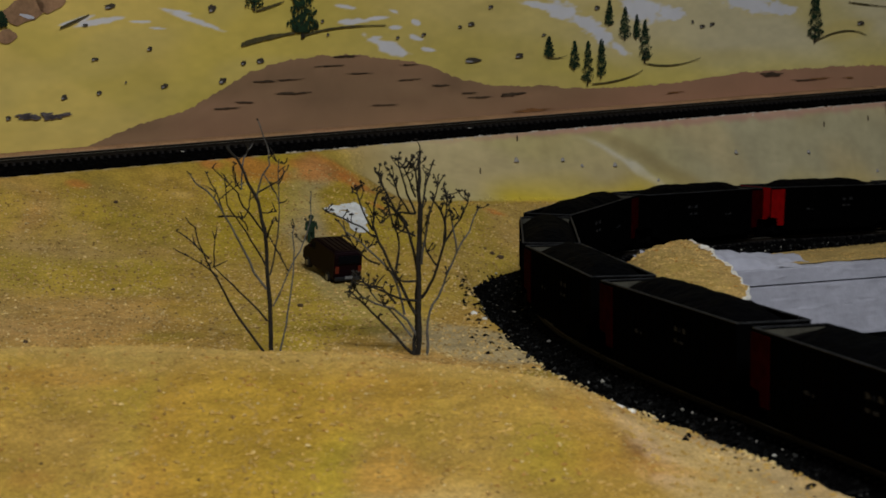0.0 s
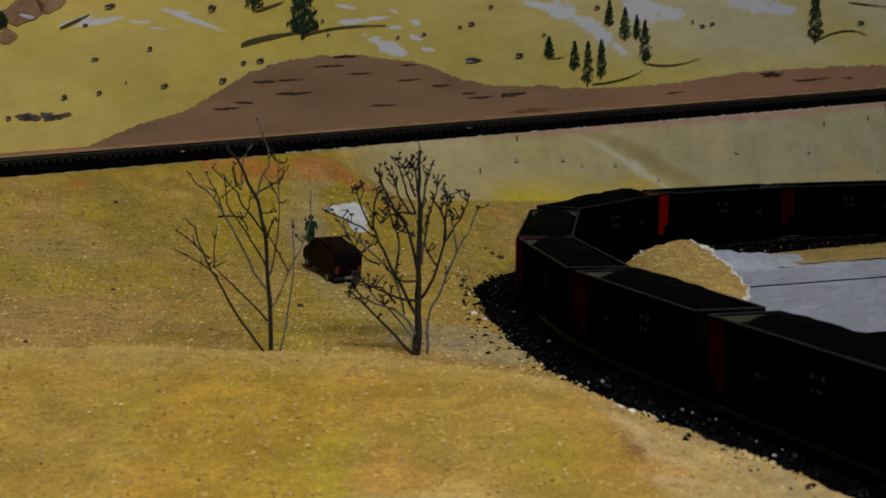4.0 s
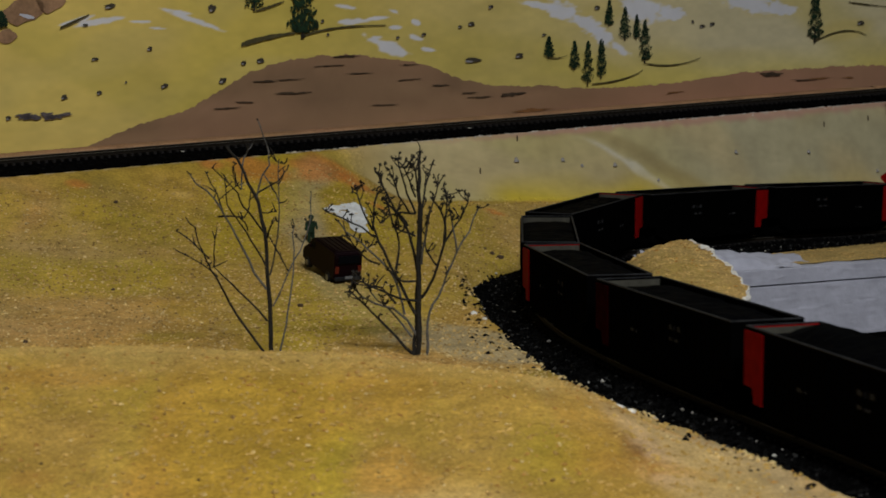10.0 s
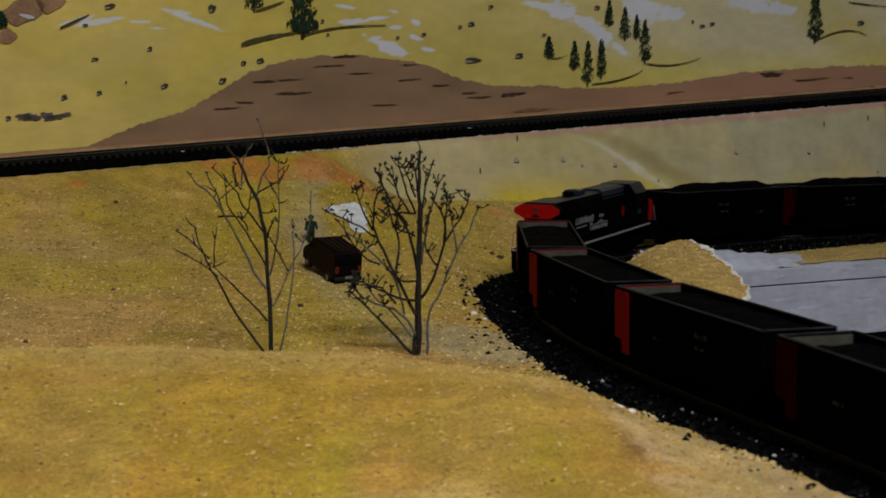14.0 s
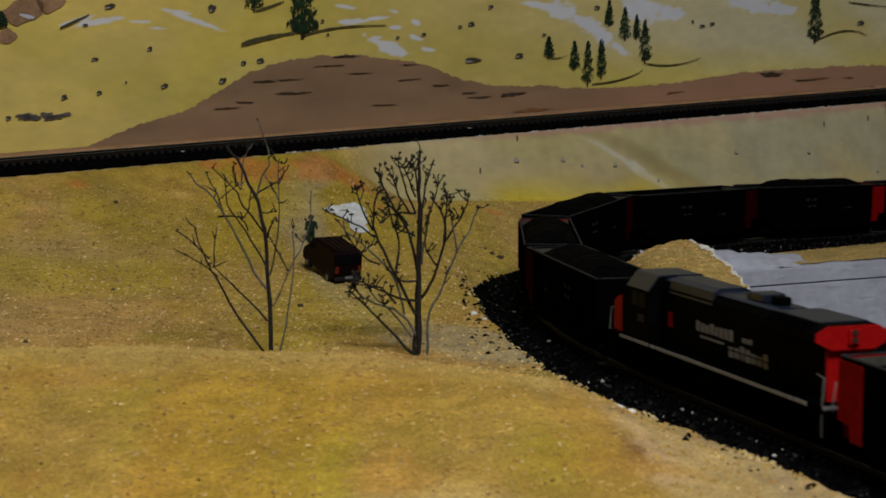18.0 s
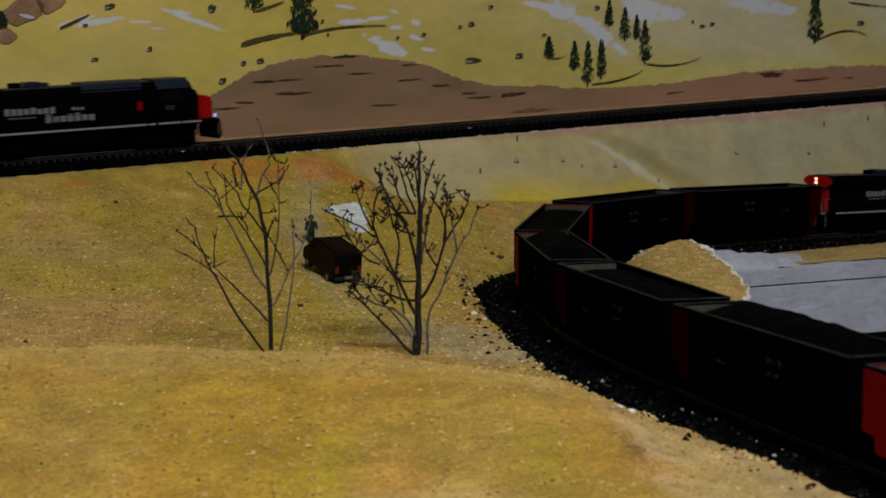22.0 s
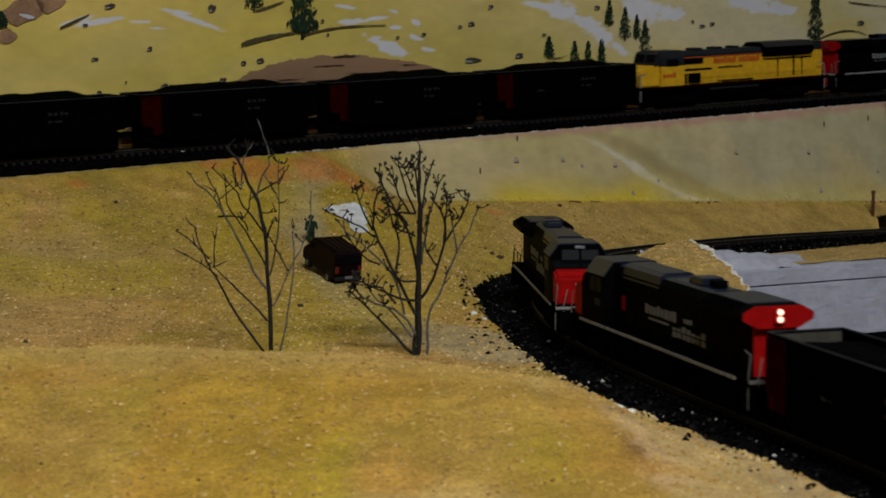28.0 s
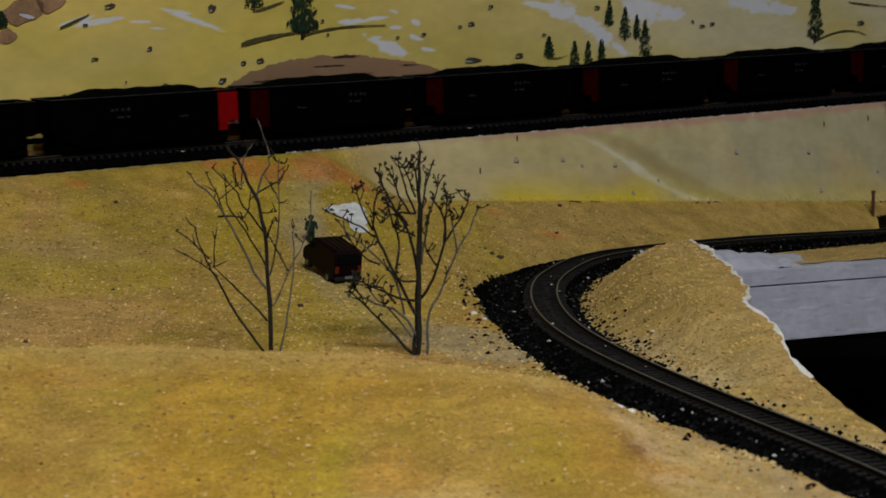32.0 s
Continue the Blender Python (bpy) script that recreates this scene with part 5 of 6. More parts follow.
def yellow_locomotive():
    """A six-axle yellow diesel with grey roof; nose towards +x."""
    c = thing("yellow_locomotive", "yellow diesel locomotive with grey roof and red lettering", "locomotive", "locomotives")
    bm = bmesh.new()
    box(bm, -69.0, 68.0, -9.5, 9.5, 9.4, 11.0, 0.2)
    box(bm, -56, 56, -6, 6, 6.5, 9.4)
    # added filler under the frame, standing for the dark shade there
    box(bm, -56, 56, -3.6, 3.6, 0.5, 6.5)
    part("frame", bm, M_TRUCK, c)
    for y0, y1 in ((-9.7, -9.5), (9.5, 9.7)):
        bm = bmesh.new()
        box(bm, -62, 58, y0, y1, 10.2, 11.0)
        part("sill_stripe", bm, M_DKRED, c, "dark red stripe along the sill")
        for x in (-64, 61):
            bm = bmesh.new()
            for k in range(3):
                box(bm, x, x + 3.2, y0 * 0.98 - 0.6, y0 * 0.98 + 0.6, 3.2 + 2.4 * k, 3.6 + 2.4 * k)
            part("step", bm, M_TRUCK, c)
    bm = bmesh.new()
    prism(bm, [(-8.4, 8.6), (8.4, 8.6), (8.8, 5.4), (6.8, 2.6), (-6.8, 2.6), (-8.8, 5.4)], -18, 18, "x")
    tank = part("fuel_tank", bm, M_BLACK, c)
    # the pale highlight along the tank's top, made as a grey strip
    bm = bmesh.new()
    box(bm, -17.5, 17.5, -8.75, 8.75, 7.6, 8.7, 0.2)
    part("tank_highlight", bm, M_GREYROOF, tank, "grey strip for the highlight on the upper edge")
    for s in (-1, 1):
        truck(c, s * 41, (-10.5, 0, 10.5), 15)
        coupler(c, s * 67, s)
        bm = bmesh.new()
        prism(bm, [(s * 65.5, 9.4), (s * 67, 9.4), (s * 67.4, 4.0), (s * 66, 2.2), (s * 65.5, 2.4)], -8.5, 8.5, "y")
        part("pilot", bm, M_TRUCK, c)
    bm = bmesh.new()
    prism(bm, [(-5.8, 11.0), (5.8, 11.0), (5.8, 25.0), (-5.8, 25.0)], -67.0, 40.0, "x")
    for i in range(15):
        x = -60 + i * 5.6
        for y in (-5.95, 5.8):
            box(bm, x, x + 5.0, y, y + 0.15, 12.2, 18.6)
    part("long_hood", bm, M_YELLOW, c)
    bm = bmesh.new()
    prism(bm, [(-5.85, 24.6), (5.85, 24.6), (5.85, 26.4), (4.2, 28.2), (-4.2, 28.2), (-5.85, 26.4)], -30, 40.0, "x")
    part("hood_roof", bm, M_GREYROOF, c)
    bm = bmesh.new()
    prism(bm, [(-5.85, 22.8), (-8.8, 24.8), (-8.8, 28.0), (-5.4, 30.0), (5.4, 30.0), (8.8, 28.0), (8.8, 24.8), (5.85, 22.8)], -58, -22, "x")
    part("radiator_wing", bm, M_TRUCK, c)
    bm = bmesh.new()
    prism(bm, [(-8.9, 27.8), (-5.4, 30.1), (5.4, 30.1), (8.9, 27.8), (8.9, 28.2), (5.4, 30.6), (-5.4, 30.6), (-8.9, 28.2)], -58.5, -21.5, "x")
    prism(bm, [(-5.9, 25.0), (5.9, 25.0), (5.6, 29.6), (-5.6, 29.6)], -67.0, -58.0, "x")
    part("radiator_roof", bm, M_GREYROOF, c)
    for x, n in ((4, 5.5), (-8, 4), (18, 6)):
        bm = bmesh.new()
        box(bm, x, x + n, -3.6, 3.6, 28.2, 29.4, 0.3)
        part("roof_vent", bm, M_GREYROOF, c)
    bm = bmesh.new()
    prism(bm, [(-9.3, 11.0), (9.3, 11.0), (9.3, 21.2), (-9.3, 21.2)], 36.0, 52.0, "x")
    part("cab", bm, M_YELLOW, c)
    bm = bmesh.new()
    prism(bm, [(-9.3, 21.2), (9.3, 21.2), (9.0, 25.6), (6.2, 29.0), (-6.2, 29.0), (-9.0, 25.6)], 36.0, 52.0, "x")
    prism(bm, [(52.0, 22.0), (52.0, 28.6), (53.5, 27.6), (55.6, 22.0)], -8.6, 8.6, "y")
    part("cab_top", bm, M_GREYROOF, c)
    for s in (-1, 1):
        bm = bmesh.new()
        box(bm, 40, 48, s * 9.3 - 0.12, s * 9.3 + 0.12, 21.0, 24.6)
        part("side_window", bm, M_GLASS, c)
        bm = bmesh.new()
        prism(bm, [(53.8, 27.2), (55.2, 23.4), (55.4, 23.5), (54.0, 27.3)], s * 4.2 - 3.4, s * 4.2 + 3.4, "y")
        part("windscreen", bm, M_GLASS, c)
        bars(c, [(42, 51, 15.2, 17.8, 4)], s * 9.32, M_ORANGE, "number_bar", 5)
        bars(c, [(-20, -5, 20.9, 24.2, 8), (-3, 13, 20.9, 24.2, 9)], s * 5.98, M_ORANGE, seed=6)
        bm = bmesh.new()
        box(bm, -22, 38, s * 5.95 - 0.2, s * 5.95 + 0.2, 24.5, 25.0)
        part("top_stripe", bm, M_ORANGE, c, "thin red stripe under the roof")
        bars(c, [(-8, 10, 18.2, 19.4, 7)], s * 5.98, M_TRUCK, "small_lettering", 8)
        bm = bmesh.new()
        for a, b, z0, z1 in ((22, 33, 11.4, 16.6), (14, 33, 18.0, 19.0), (20, 35, 21.4, 24.4), (-59, -23, 21.2, 21.9), (-46, -45, 12, 24), (-34, -33.4, 12, 22), (-52, -51.4, 12, 22), (-16, 10, 11.4, 12.0), (37, 38, 12, 22)):
            box(bm, a, b, s * 5.95 - 0.25, s * 5.95 + 0.25, z0, z1)
        part("vent_grille", bm, M_TRUCK, c)
        for x0, x1 in ((-65.8, -62.0), (65.8, 62.0)):
            handrail(c, [(x0, s * 9.2, 4.0), (x0, s * 9.2, 11.0), (x0, s * 8.6, 17.5), (x1, s * 8.4, 18.0)], M_STRIPE, 0.3)
        handrail(c, [(-60, s * 9.4, 17.0), (35, s * 9.4, 17.0)], M_YELLOW, 0.15)
        for i in range(9):
            x = -58 + i * 11.5
            handrail(c, [(x, s * 9.4, 11.0), (x, s * 9.4, 17.0)], M_YELLOW, 0.15, "stanchion")
    bm = bmesh.new()
    prism(bm, [(52.0, 11.0), (52.0, 22.4), (62.0, 20.8), (65.0, 18.4), (65.5, 11.0)], -8.2, 8.2, "y")
    bmesh.ops.bevel(bm, geom=bm.edges[:], offset=0.7, segments=2, affect="EDGES")
    part("nose", bm, M_YELLOW, c, "yellow nose")
    return c


def low_pose(s, flip=False, half=36.0):
    a, b = low_at(s + half), low_at(s - half)
    c = (a + b) / 2
    za, zb = float(low_z(*a)), float(low_z(*b))
    tilt = math.degrees(math.atan2(za - zb, np.linalg.norm(a - b)))
    ang = math.degrees(math.atan2(a[1] - b[1], a[0] - b[0])) + (180 if flip else 0)
    return pose(c[0] * MM, c[1] * MM, (za + zb) / 2 * MM, 0, tilt if flip else -tilt, ang)


def up_pose(s, flip=False):
    c = up_at(s)
    tilt = math.degrees(math.atan(UPG)) if -400 < s < 500 else 0
    return pose(c[0] * MM, c[1] * MM, up_z(s) * MM, 0, tilt if flip else -tilt, UPA + (180 if flip else 0))


def glide(rows, t):
    """A smooth curve through rows of (seconds, millimetres)."""
    ts, vs = [r[0] for r in rows], [r[1] for r in rows]
    n = len(ts)
    slope = []
    for i in range(n):
        a, b = max(i - 1, 0), min(i + 1, n - 1)
        slope.append((vs[b] - vs[a]) / (ts[b] - ts[a]))
    if t <= ts[0]:
        return vs[0] + slope[0] * (t - ts[0])
    if t >= ts[-1]:
        return vs[-1] + slope[-1] * (t - ts[-1])
    i = max(k for k in range(n - 1) if ts[k] <= t)
    h = ts[i + 1] - ts[i]
    u = (t - ts[i]) / h
    return ((1 + 2 * u) * (1 - u) ** 2 * vs[i] + u * (1 - u) ** 2 * h * slope[i] + u * u * (3 - 2 * u) * vs[i + 1] + u * u * (u - 1) * h * slope[i + 1])


# how far the middle engine of the lower train has come past the bend's tip, and the leading engine of the upper train
LOW_WAY = [(0, -1127.3), (1, -1050.5), (2, -977.5), (3, -911.5), (6, -716.2), (7, -647.2), (8, -574.0), (9, -496.5), (10, -417.5), (11, -336.8), (12, -255.5), (13, -175.5), (14, -95.0),
           (17, 156.5), (18, 241.5), (19, 328.0), (20, 418.0), (21, 508.0), (22, 597.5), (23, 688.5), (24, 780.0), (25, 873.5), (25.5, 920.5), (27.5, 1113.0), (28, 1161.5), (29, 1252.0), (30, 1344.0), (31, 1440.0), (32, 1536.0)]
UP_WAY = [(0, -345), (17.0, -345), (18.4, -310), (20, -203), (21, -118), (22, -34), (23, 50.5), (24, 134.5), (25, 219.5), (28, 479), (29, 565), (30, 650), (31, 734), (32, 816)]
CAR, ENG, UPCAR = 101.9, 141.0, 94.6
LOW_TRAIN, UP_TRAIN = [], []
first = (ENG + CAR) / 2
stock = {}


def take(key, maker):
    """The first of a kind is built, the next are copies of it."""
    if key not in stock:
        stock[key] = maker()
        return stock[key]
    return copy_thing(stock[key], pose(0, 0, 0))


def gondola(long, bright, load, seed):
    return take(("car", long, bright, load, seed), lambda: coal_car(long, M_CARRED if bright else None, load, seed))


SCARLET, HALF_FULL, TURNED = {7, 6, 4, 2, 1, 0, -2, -5, -6}, {0, 1, 2, 3, 4, 5, -6, -7, -8, -4}, {7}
for k in range(15):
    LOW_TRAIN.append((gondola(94.0, k in SCARLET, 0.0 if k in HALF_FULL else 1.0, k % 2), first + CAR * k, k in TURNED))
LOW_TRAIN.append((take("engine", lambda: locomotive()), 0.0, True))
for k in range(1, 9):
    LOW_TRAIN.append((gondola(94.0, -k in SCARLET, 0.0 if -k in HALF_FULL else 1.0, k % 2), -first - CAR * (k - 1), False))
LOW_TRAIN.append((take("lit engine", lambda: locomotive(True)), -ENG - CAR * 8, True))
LOW_TRAIN.append((take("engine", locomotive), -2 * ENG - CAR * 8, False))
UP_TRAIN.append((take("lead engine", lambda: locomotive(False, True)), 0.0, False))
UP_TRAIN.append((yellow_locomotive(), -139.5, True))
for k in range(1, 11):
    UP_TRAIN.append((gondola(88.0, k == 7, 1.0, k % 2), -252.5 - UPCAR * (k - 1), k == 7))


# ---- things on the scenery ----
def ground_at(x, y):
    return float(ground_z(np.array([[x]]), np.array([[y]]))[0, 0])


def limb(bm, pts, r0, r1, rr):
    """A crooked tapering branch through points."""
    fine = [Vector(pts[0])]
    for p, q in zip(pts[:-1], pts[1:]):
        p, q = Vector(p), Vector(q)
        n = max(2, int((q - p).length / 3.5))
        for i in range(1, n + 1):
            w = p.lerp(q, i / n)
            if i < n:
                w += Vector((rr.uniform(-0.3, 0.3), rr.uniform(-0.3, 0.3), rr.uniform(-0.2, 0.2)))
            fine.append(w)
    m = len(fine) - 1
    for i in range(m):
        tube(bm, fine[i], fine[i + 1], r0 + (r1 - r0) * i / m, r0 + (r1 - r0) * (i + 1) / m, 6)
    return fine


def bare_tree(name, label, x, y, limbs, seed, twigs, buds):
    """A dead weed stalk used as a leafless tree: trunk, limbs, fine twigs with knobbly tips. Limbs: (thickness, points as right, up, depth)."""
    rr = random.Random(seed)
    t = thing(name, label, "tree", "bare trees", pose(x * MM, y * MM, (ground_at(x, y) - 1.0) * MM))
    for i, (r, pale, pts) in enumerate(limbs):
        bm = bmesh.new()
        line = limb(bm, [(p[0], p[2], p[1]) for p in pts], r, max(0.17, r * 0.5), rr)
        ob = part("trunk" if i == 0 else "limb", bm, M_TWIG2 if pale else M_TWIG, t)
        bm = bmesh.new()
        for k in range(twigs):
            a = line[rr.randrange(len(line) // 2, len(line))]
            d = Vector((rr.uniform(-1, 1), rr.uniform(-0.8, 0.8), rr.uniform(0.1, 1.2))).normalized()
            n = rr.uniform(1.0, 4.0)
            b = a + d * n * 0.6
            e = b + (d + Vector((rr.uniform(-0.5, 0.5), rr.uniform(-0.4, 0.4), rr.uniform(0, 0.6)))).normalized() * n * 0.6
            tube(bm, a, b, 0.24, 0.19, 5)
            tube(bm, b, e, 0.19, 0.12, 5)
            if rr.random() < buds:
                for _ in range(rr.randrange(2, 5)):
                    q = e + Vector((rr.uniform(-0.8, 0.8), rr.uniform(-0.8, 0.8), rr.uniform(-0.8, 0.9)))
                    tube(bm, e, q, 0.2, 0.3, 4)
        # knots along the limb and the knobbly tip
        for a in line[3:-1:4]:
            q = Vector((rr.uniform(-0.5, 0.5), rr.uniform(-0.5, 0.5), rr.uniform(0.1, 0.6)))
            tube(bm, a - q * 0.4, a + q, r * 0.75, 0.16, 5)
        for _ in range(int(2 + 5 * buds)):
            q = line[-1] + Vector((rr.uniform(-1, 1), rr.uniform(-1, 1), rr.uniform(-0.5, 1.1))) * (0.6 + 0.7 * buds)
            tube(bm, line[-1], q, 0.26, 0.17, 5)
        part("twig", bm, M_TWIG, ob)
    return t


K = 0.1722
# limbs: (thickness, has the pale grey highlight colour, points right and down)
T1 = [(0.75, 0, [(480, 630), (478, 560), (475, 500), (473, 440), (470, 400), (462, 365), (452, 335), (440, 315), (436, 300), (424, 275), (405, 254)]),
      (0.42, 0, [(474, 628), (420, 550), (390, 490), (376, 465), (371, 450), (360, 420), (354, 388)]), (0.30, 0, [(371, 450), (345, 430), (308, 407)]), (0.26, 0, [(386, 482), (355, 462), (325, 449)]),
      (0.26, 0, [(380, 462), (382, 440), (386, 411)]), (0.34, 0, [(473, 562), (440, 525), (405, 490), (380, 465)]),
      (0.40, 1, [(472, 505), (450, 475), (430, 430), (410, 390), (392, 358), (370, 330), (352, 318), (340, 300)]), (0.28, 0, [(396, 366), (385, 335), (366, 301)]), (0.24, 0, [(390, 346), (410, 330), (427, 322)]),
      (0.34, 0, [(474, 470), (455, 430), (440, 400), (425, 375), (410, 350), (409, 318)]), (0.34, 0, [(467, 402), (450, 375), (435, 355), (428, 330), (412, 310), (388, 284)]),
      (0.28, 1, [(430, 328), (430, 300), (432, 275), (438, 262), (446, 250)]), (0.24, 0, [(428, 328), (420, 308), (416, 288)]), (0.34, 0, [(462, 362), (452, 338), (475, 325), (492, 316), (503, 300), (509, 291)]),
      (0.28, 1, [(478, 480), (490, 430), (497, 390), (500, 335), (502, 270)]), (0.30, 1, [(456, 345), (466, 305), (480, 285), (479, 262), (470, 235), (461, 206)]), (0.22, 0, [(479, 262), (490, 280), (502, 286)]),
      (0.22, 1, [(470, 302), (484, 320), (499, 348)]), (0.34, 1, [(492, 630), (505, 570), (513, 510), (517, 460), (515, 420), (516, 404)]), (0.26, 1, [(483, 535), (500, 500), (515, 465), (530, 440), (541, 410), (548, 380), (548, 338)]),
      (0.22, 0, [(478, 412), (498, 438), (515, 462)]), (0.34, 0, [(475, 412), (483, 390), (489, 376)]), (0.22, 0, [(463, 368), (475, 370), (488, 368)]), (0.28, 0, [(388, 376), (415, 377), (430, 382), (438, 365), (440, 340)]),
      (0.24, 0, [(440, 400), (436, 385), (430, 378)])]
T2 = [(0.95, 0, [(738, 638), (740, 560), (741, 500), (740, 440), (742, 390), (740, 340), (743, 270)]), (0.6, 0, [(732, 636), (736, 560), (738, 500), (735, 470), (725, 430), (715, 405), (700, 385), (679, 363)]),
      (0.45, 0, [(742, 480), (745, 400), (750, 350), (757, 320), (764, 298)]), (0.38, 1, [(745, 470), (755, 400), (768, 350), (774, 323)]), (0.52, 0, [(745, 530), (760, 505), (772, 475), (785, 430), (788, 400), (780, 370), (763, 346)]),
      (0.42, 0, [(785, 430), (788, 390), (790, 352)]), (0.38, 0, [(787, 430), (800, 410), (815, 390), (828, 362), (826, 350)]), (0.45, 1, [(755, 636), (755, 590), (760, 555), (775, 530), (790, 490), (808, 450), (830, 415), (846, 373)]),
      (0.34, 1, [(808, 450), (802, 410), (795, 370), (791, 350)]), (0.36, 0, [(775, 475), (760, 455), (752, 440), (755, 400)]), (0.5, 0, [(733, 634), (700, 600), (670, 570), (645, 545), (622, 524)]),
      (0.44, 1, [(738, 600), (720, 570), (695, 550), (660, 540), (640, 530), (620, 511)]), (0.42, 0, [(740, 535), (710, 530), (690, 520), (660, 505), (632, 489)]),
      (0.52, 0, [(735, 560), (715, 520), (700, 490), (685, 460), (670, 430), (660, 400), (662, 370), (668, 345), (680, 336)]), (0.40, 1, [(715, 560), (700, 500), (680, 470), (660, 450), (640, 430), (612, 410), (600, 392)]),
      (0.34, 0, [(660, 420), (640, 405), (605, 390), (575, 380)]), (0.34, 0, [(660, 410), (640, 375), (630, 350), (626, 345)]), (0.40, 0, [(700, 480), (705, 450), (702, 420), (690, 390), (682, 370)]),
      (0.38, 0, [(722, 402), (700, 375), (685, 345), (672, 322), (670, 312)]), (0.38, 0, [(735, 380), (720, 345), (712, 315), (704, 284)]), (0.34, 0, [(735, 350), (725, 320), (716, 296)]), (0.34, 0, [(738, 340), (735, 300), (726, 283)]),
      (0.34, 0, [(725, 380), (706, 345), (690, 296)]), (0.36, 0, [(735, 380), (710, 377), (690, 382), (674, 396)]), (0.36, 0, [(700, 540), (675, 510), (650, 505), (628, 502)]), (0.36, 0, [(735, 500), (715, 500), (700, 494), (688, 478)]),
      (0.38, 1, [(728, 600), (690, 556), (665, 540), (648, 520)]), (0.34, 0, [(672, 470), (650, 462), (628, 440), (612, 418)]), (0.34, 0, [(735, 420), (712, 412), (700, 405)])]


def spread(raw, ox, oy, seed):
    rr = random.Random(seed)
    out = []
    for i, (r, pale, pts) in enumerate(raw):
        dep = 0.0 if i == 0 else rr.uniform(-13, 13)
        n = len(pts) - 1
        out.append((r, pale, [((px - ox) * K, (oy - py) * K, dep * k / n) for k, (px, py) in enumerate(pts)]))
    return out


bare_tree("bare_tree", "slender leafless twig tree with thin grey-brown limbs", -52.2, 598, spread(T1, 480, 630, 1), 21, 2, 0.10)
bare_tree("bare_tree", "bushy leafless twig tree with knobbly limb tips", -7.8, 600, spread(T2, 738, 638, 2), 22, 6, 0.9)


def van(x, y, turn):
    """A small dark red panel van with a ribbed roof."""
    slope = -11.0
    v = thing("van", "dark maroon model van parked on the sandy track", "van", at=pose(x * MM, y * MM, (ground_at(x, y) + 0.2) * MM, 0, slope, turn))
    prof = [(-14, 2.0), (14.2, 2.0), (14.6, 5.5), (13.4, 7.4), (9.6, 8.4), (6.6, 12.4), (5.0, 13.0), (-13.2, 13.0), (-14.2, 11.4), (-14.4, 4.0)]
    bm = bmesh.new()
    prism(bm, prof, -5.6, 5.6, "y")
    bmesh.ops.bevel(bm, geom=[e for e in bm.edges], offset=0.55, segments=2, affect="EDGES")
    part("body", bm, M_VAN, v)
    for i in range(5):
        bm = bmesh.new()
        box(bm, -12, 4, -4.2 + i * 2.0, -3.6 + i * 2.0, 12.95, 13.3)
        part("roof_rib", bm, M_VAN, v)
    for s in (-1, 1):
        bm = bmesh.new()
        prism(bm, [(5.9, 11.6), (8.4, 8.7), (3.6, 8.7), (3.6, 11.6)], s * 5.62 - 0.1, s * 5.62 + 0.1, "y")
        part("side_window", bm, M_GLASS, v)
        bm = bmesh.new()
        box(bm, -14.6, -14.3, s * 4.6 - 0.7, s * 4.6 + 0.7, 5.0, 7.6)
        part("tail_lamp", bm, M_TAIL, v)
        bm = bmesh.new()
        box(bm, 6.4, 7.4, s * 6.1 - 0.6, s * 6.1 + 0.6, 8.8, 10.0, 0.2)
        part("mirror", bm, M_VAN, v)
        for wx in (-9, 9.2):
            bm = bmesh.new()
            bmesh.ops.create_cone(bm, cap_ends=True, segments=16, radius1=2.1, radius2=2.1, depth=1.6, matrix=Matrix.Translation((wx, s * 5.0, 2.0)) @ Matrix.Rotation(math.pi / 2, 4, "X"))
            w = part("wheel", bm, M_TYRE, v)
            bm = bmesh.new()
            bmesh.ops.create_cone(bm, cap_ends=True, segments=12, radius1=1.1, radius2=1.0, depth=0.3, matrix=Matrix.Translation((wx, s * 5.85, 2.0)) @ Matrix.Rotation(math.pi / 2, 4, "X"))
            part("hubcap", bm, M_CHROME, w)
    bm = bmesh.new()
    box(bm, -14.75, -14.3, -4.2, 4.2, 8.6, 11.6, 0.1)
    part("rear_window", bm, M_GLASS, v)
    bm = bmesh.new()
    box(bm, -15.2, -14.2, -5.4, 5.4, 2.2, 3.6, 0.2)
    part("bumper", bm, M_TYRE, v)
    bm = bmesh.new()
    box(bm, -15.35, -15.2, -1.5, 1.5, 3.0, 4.0)
    part("plate_bar", bm, M_WHITE, v)
    return v


van(-42.0, 738, 118)

# a painted figurine and its thin rod, by the van
bm = bmesh.new()
for p, q, a, b in (((-0.9, 0, 0), (-0.7, 0, 4.4), 0.65, 0.8), ((0.9, 0, 0), (0.7, 0, 4.4), 0.65, 0.8), ((0, 0, 4.2), (0, 0, 8.6), 1.5, 1.8), ((-1.8, 0, 8.2), (-2.3, -0.6, 4.9), 0.55, 0.5), ((1.8, 0, 8.2), (2.2, -0.9, 5.4), 0.55, 0.5), ((0, 0, 8.5), (0, 0, 9.2), 0.6, 0.6)):
    tube(bm, p, q, a, b, 8)
bmesh.ops.create_icosphere(bm, subdivisions=2, radius=1.15, matrix=Matrix.Translation((0, 0, 10.1)))
fig = part("figurine", bm, M_FIG)
fig.matrix_basis = pose(-52.5 * MM, 786 * MM, ground_at(-52.5, 786) * MM, 0, 0, 20)
tagged(fig, "small green painted figurine standing on sand", "figurine")

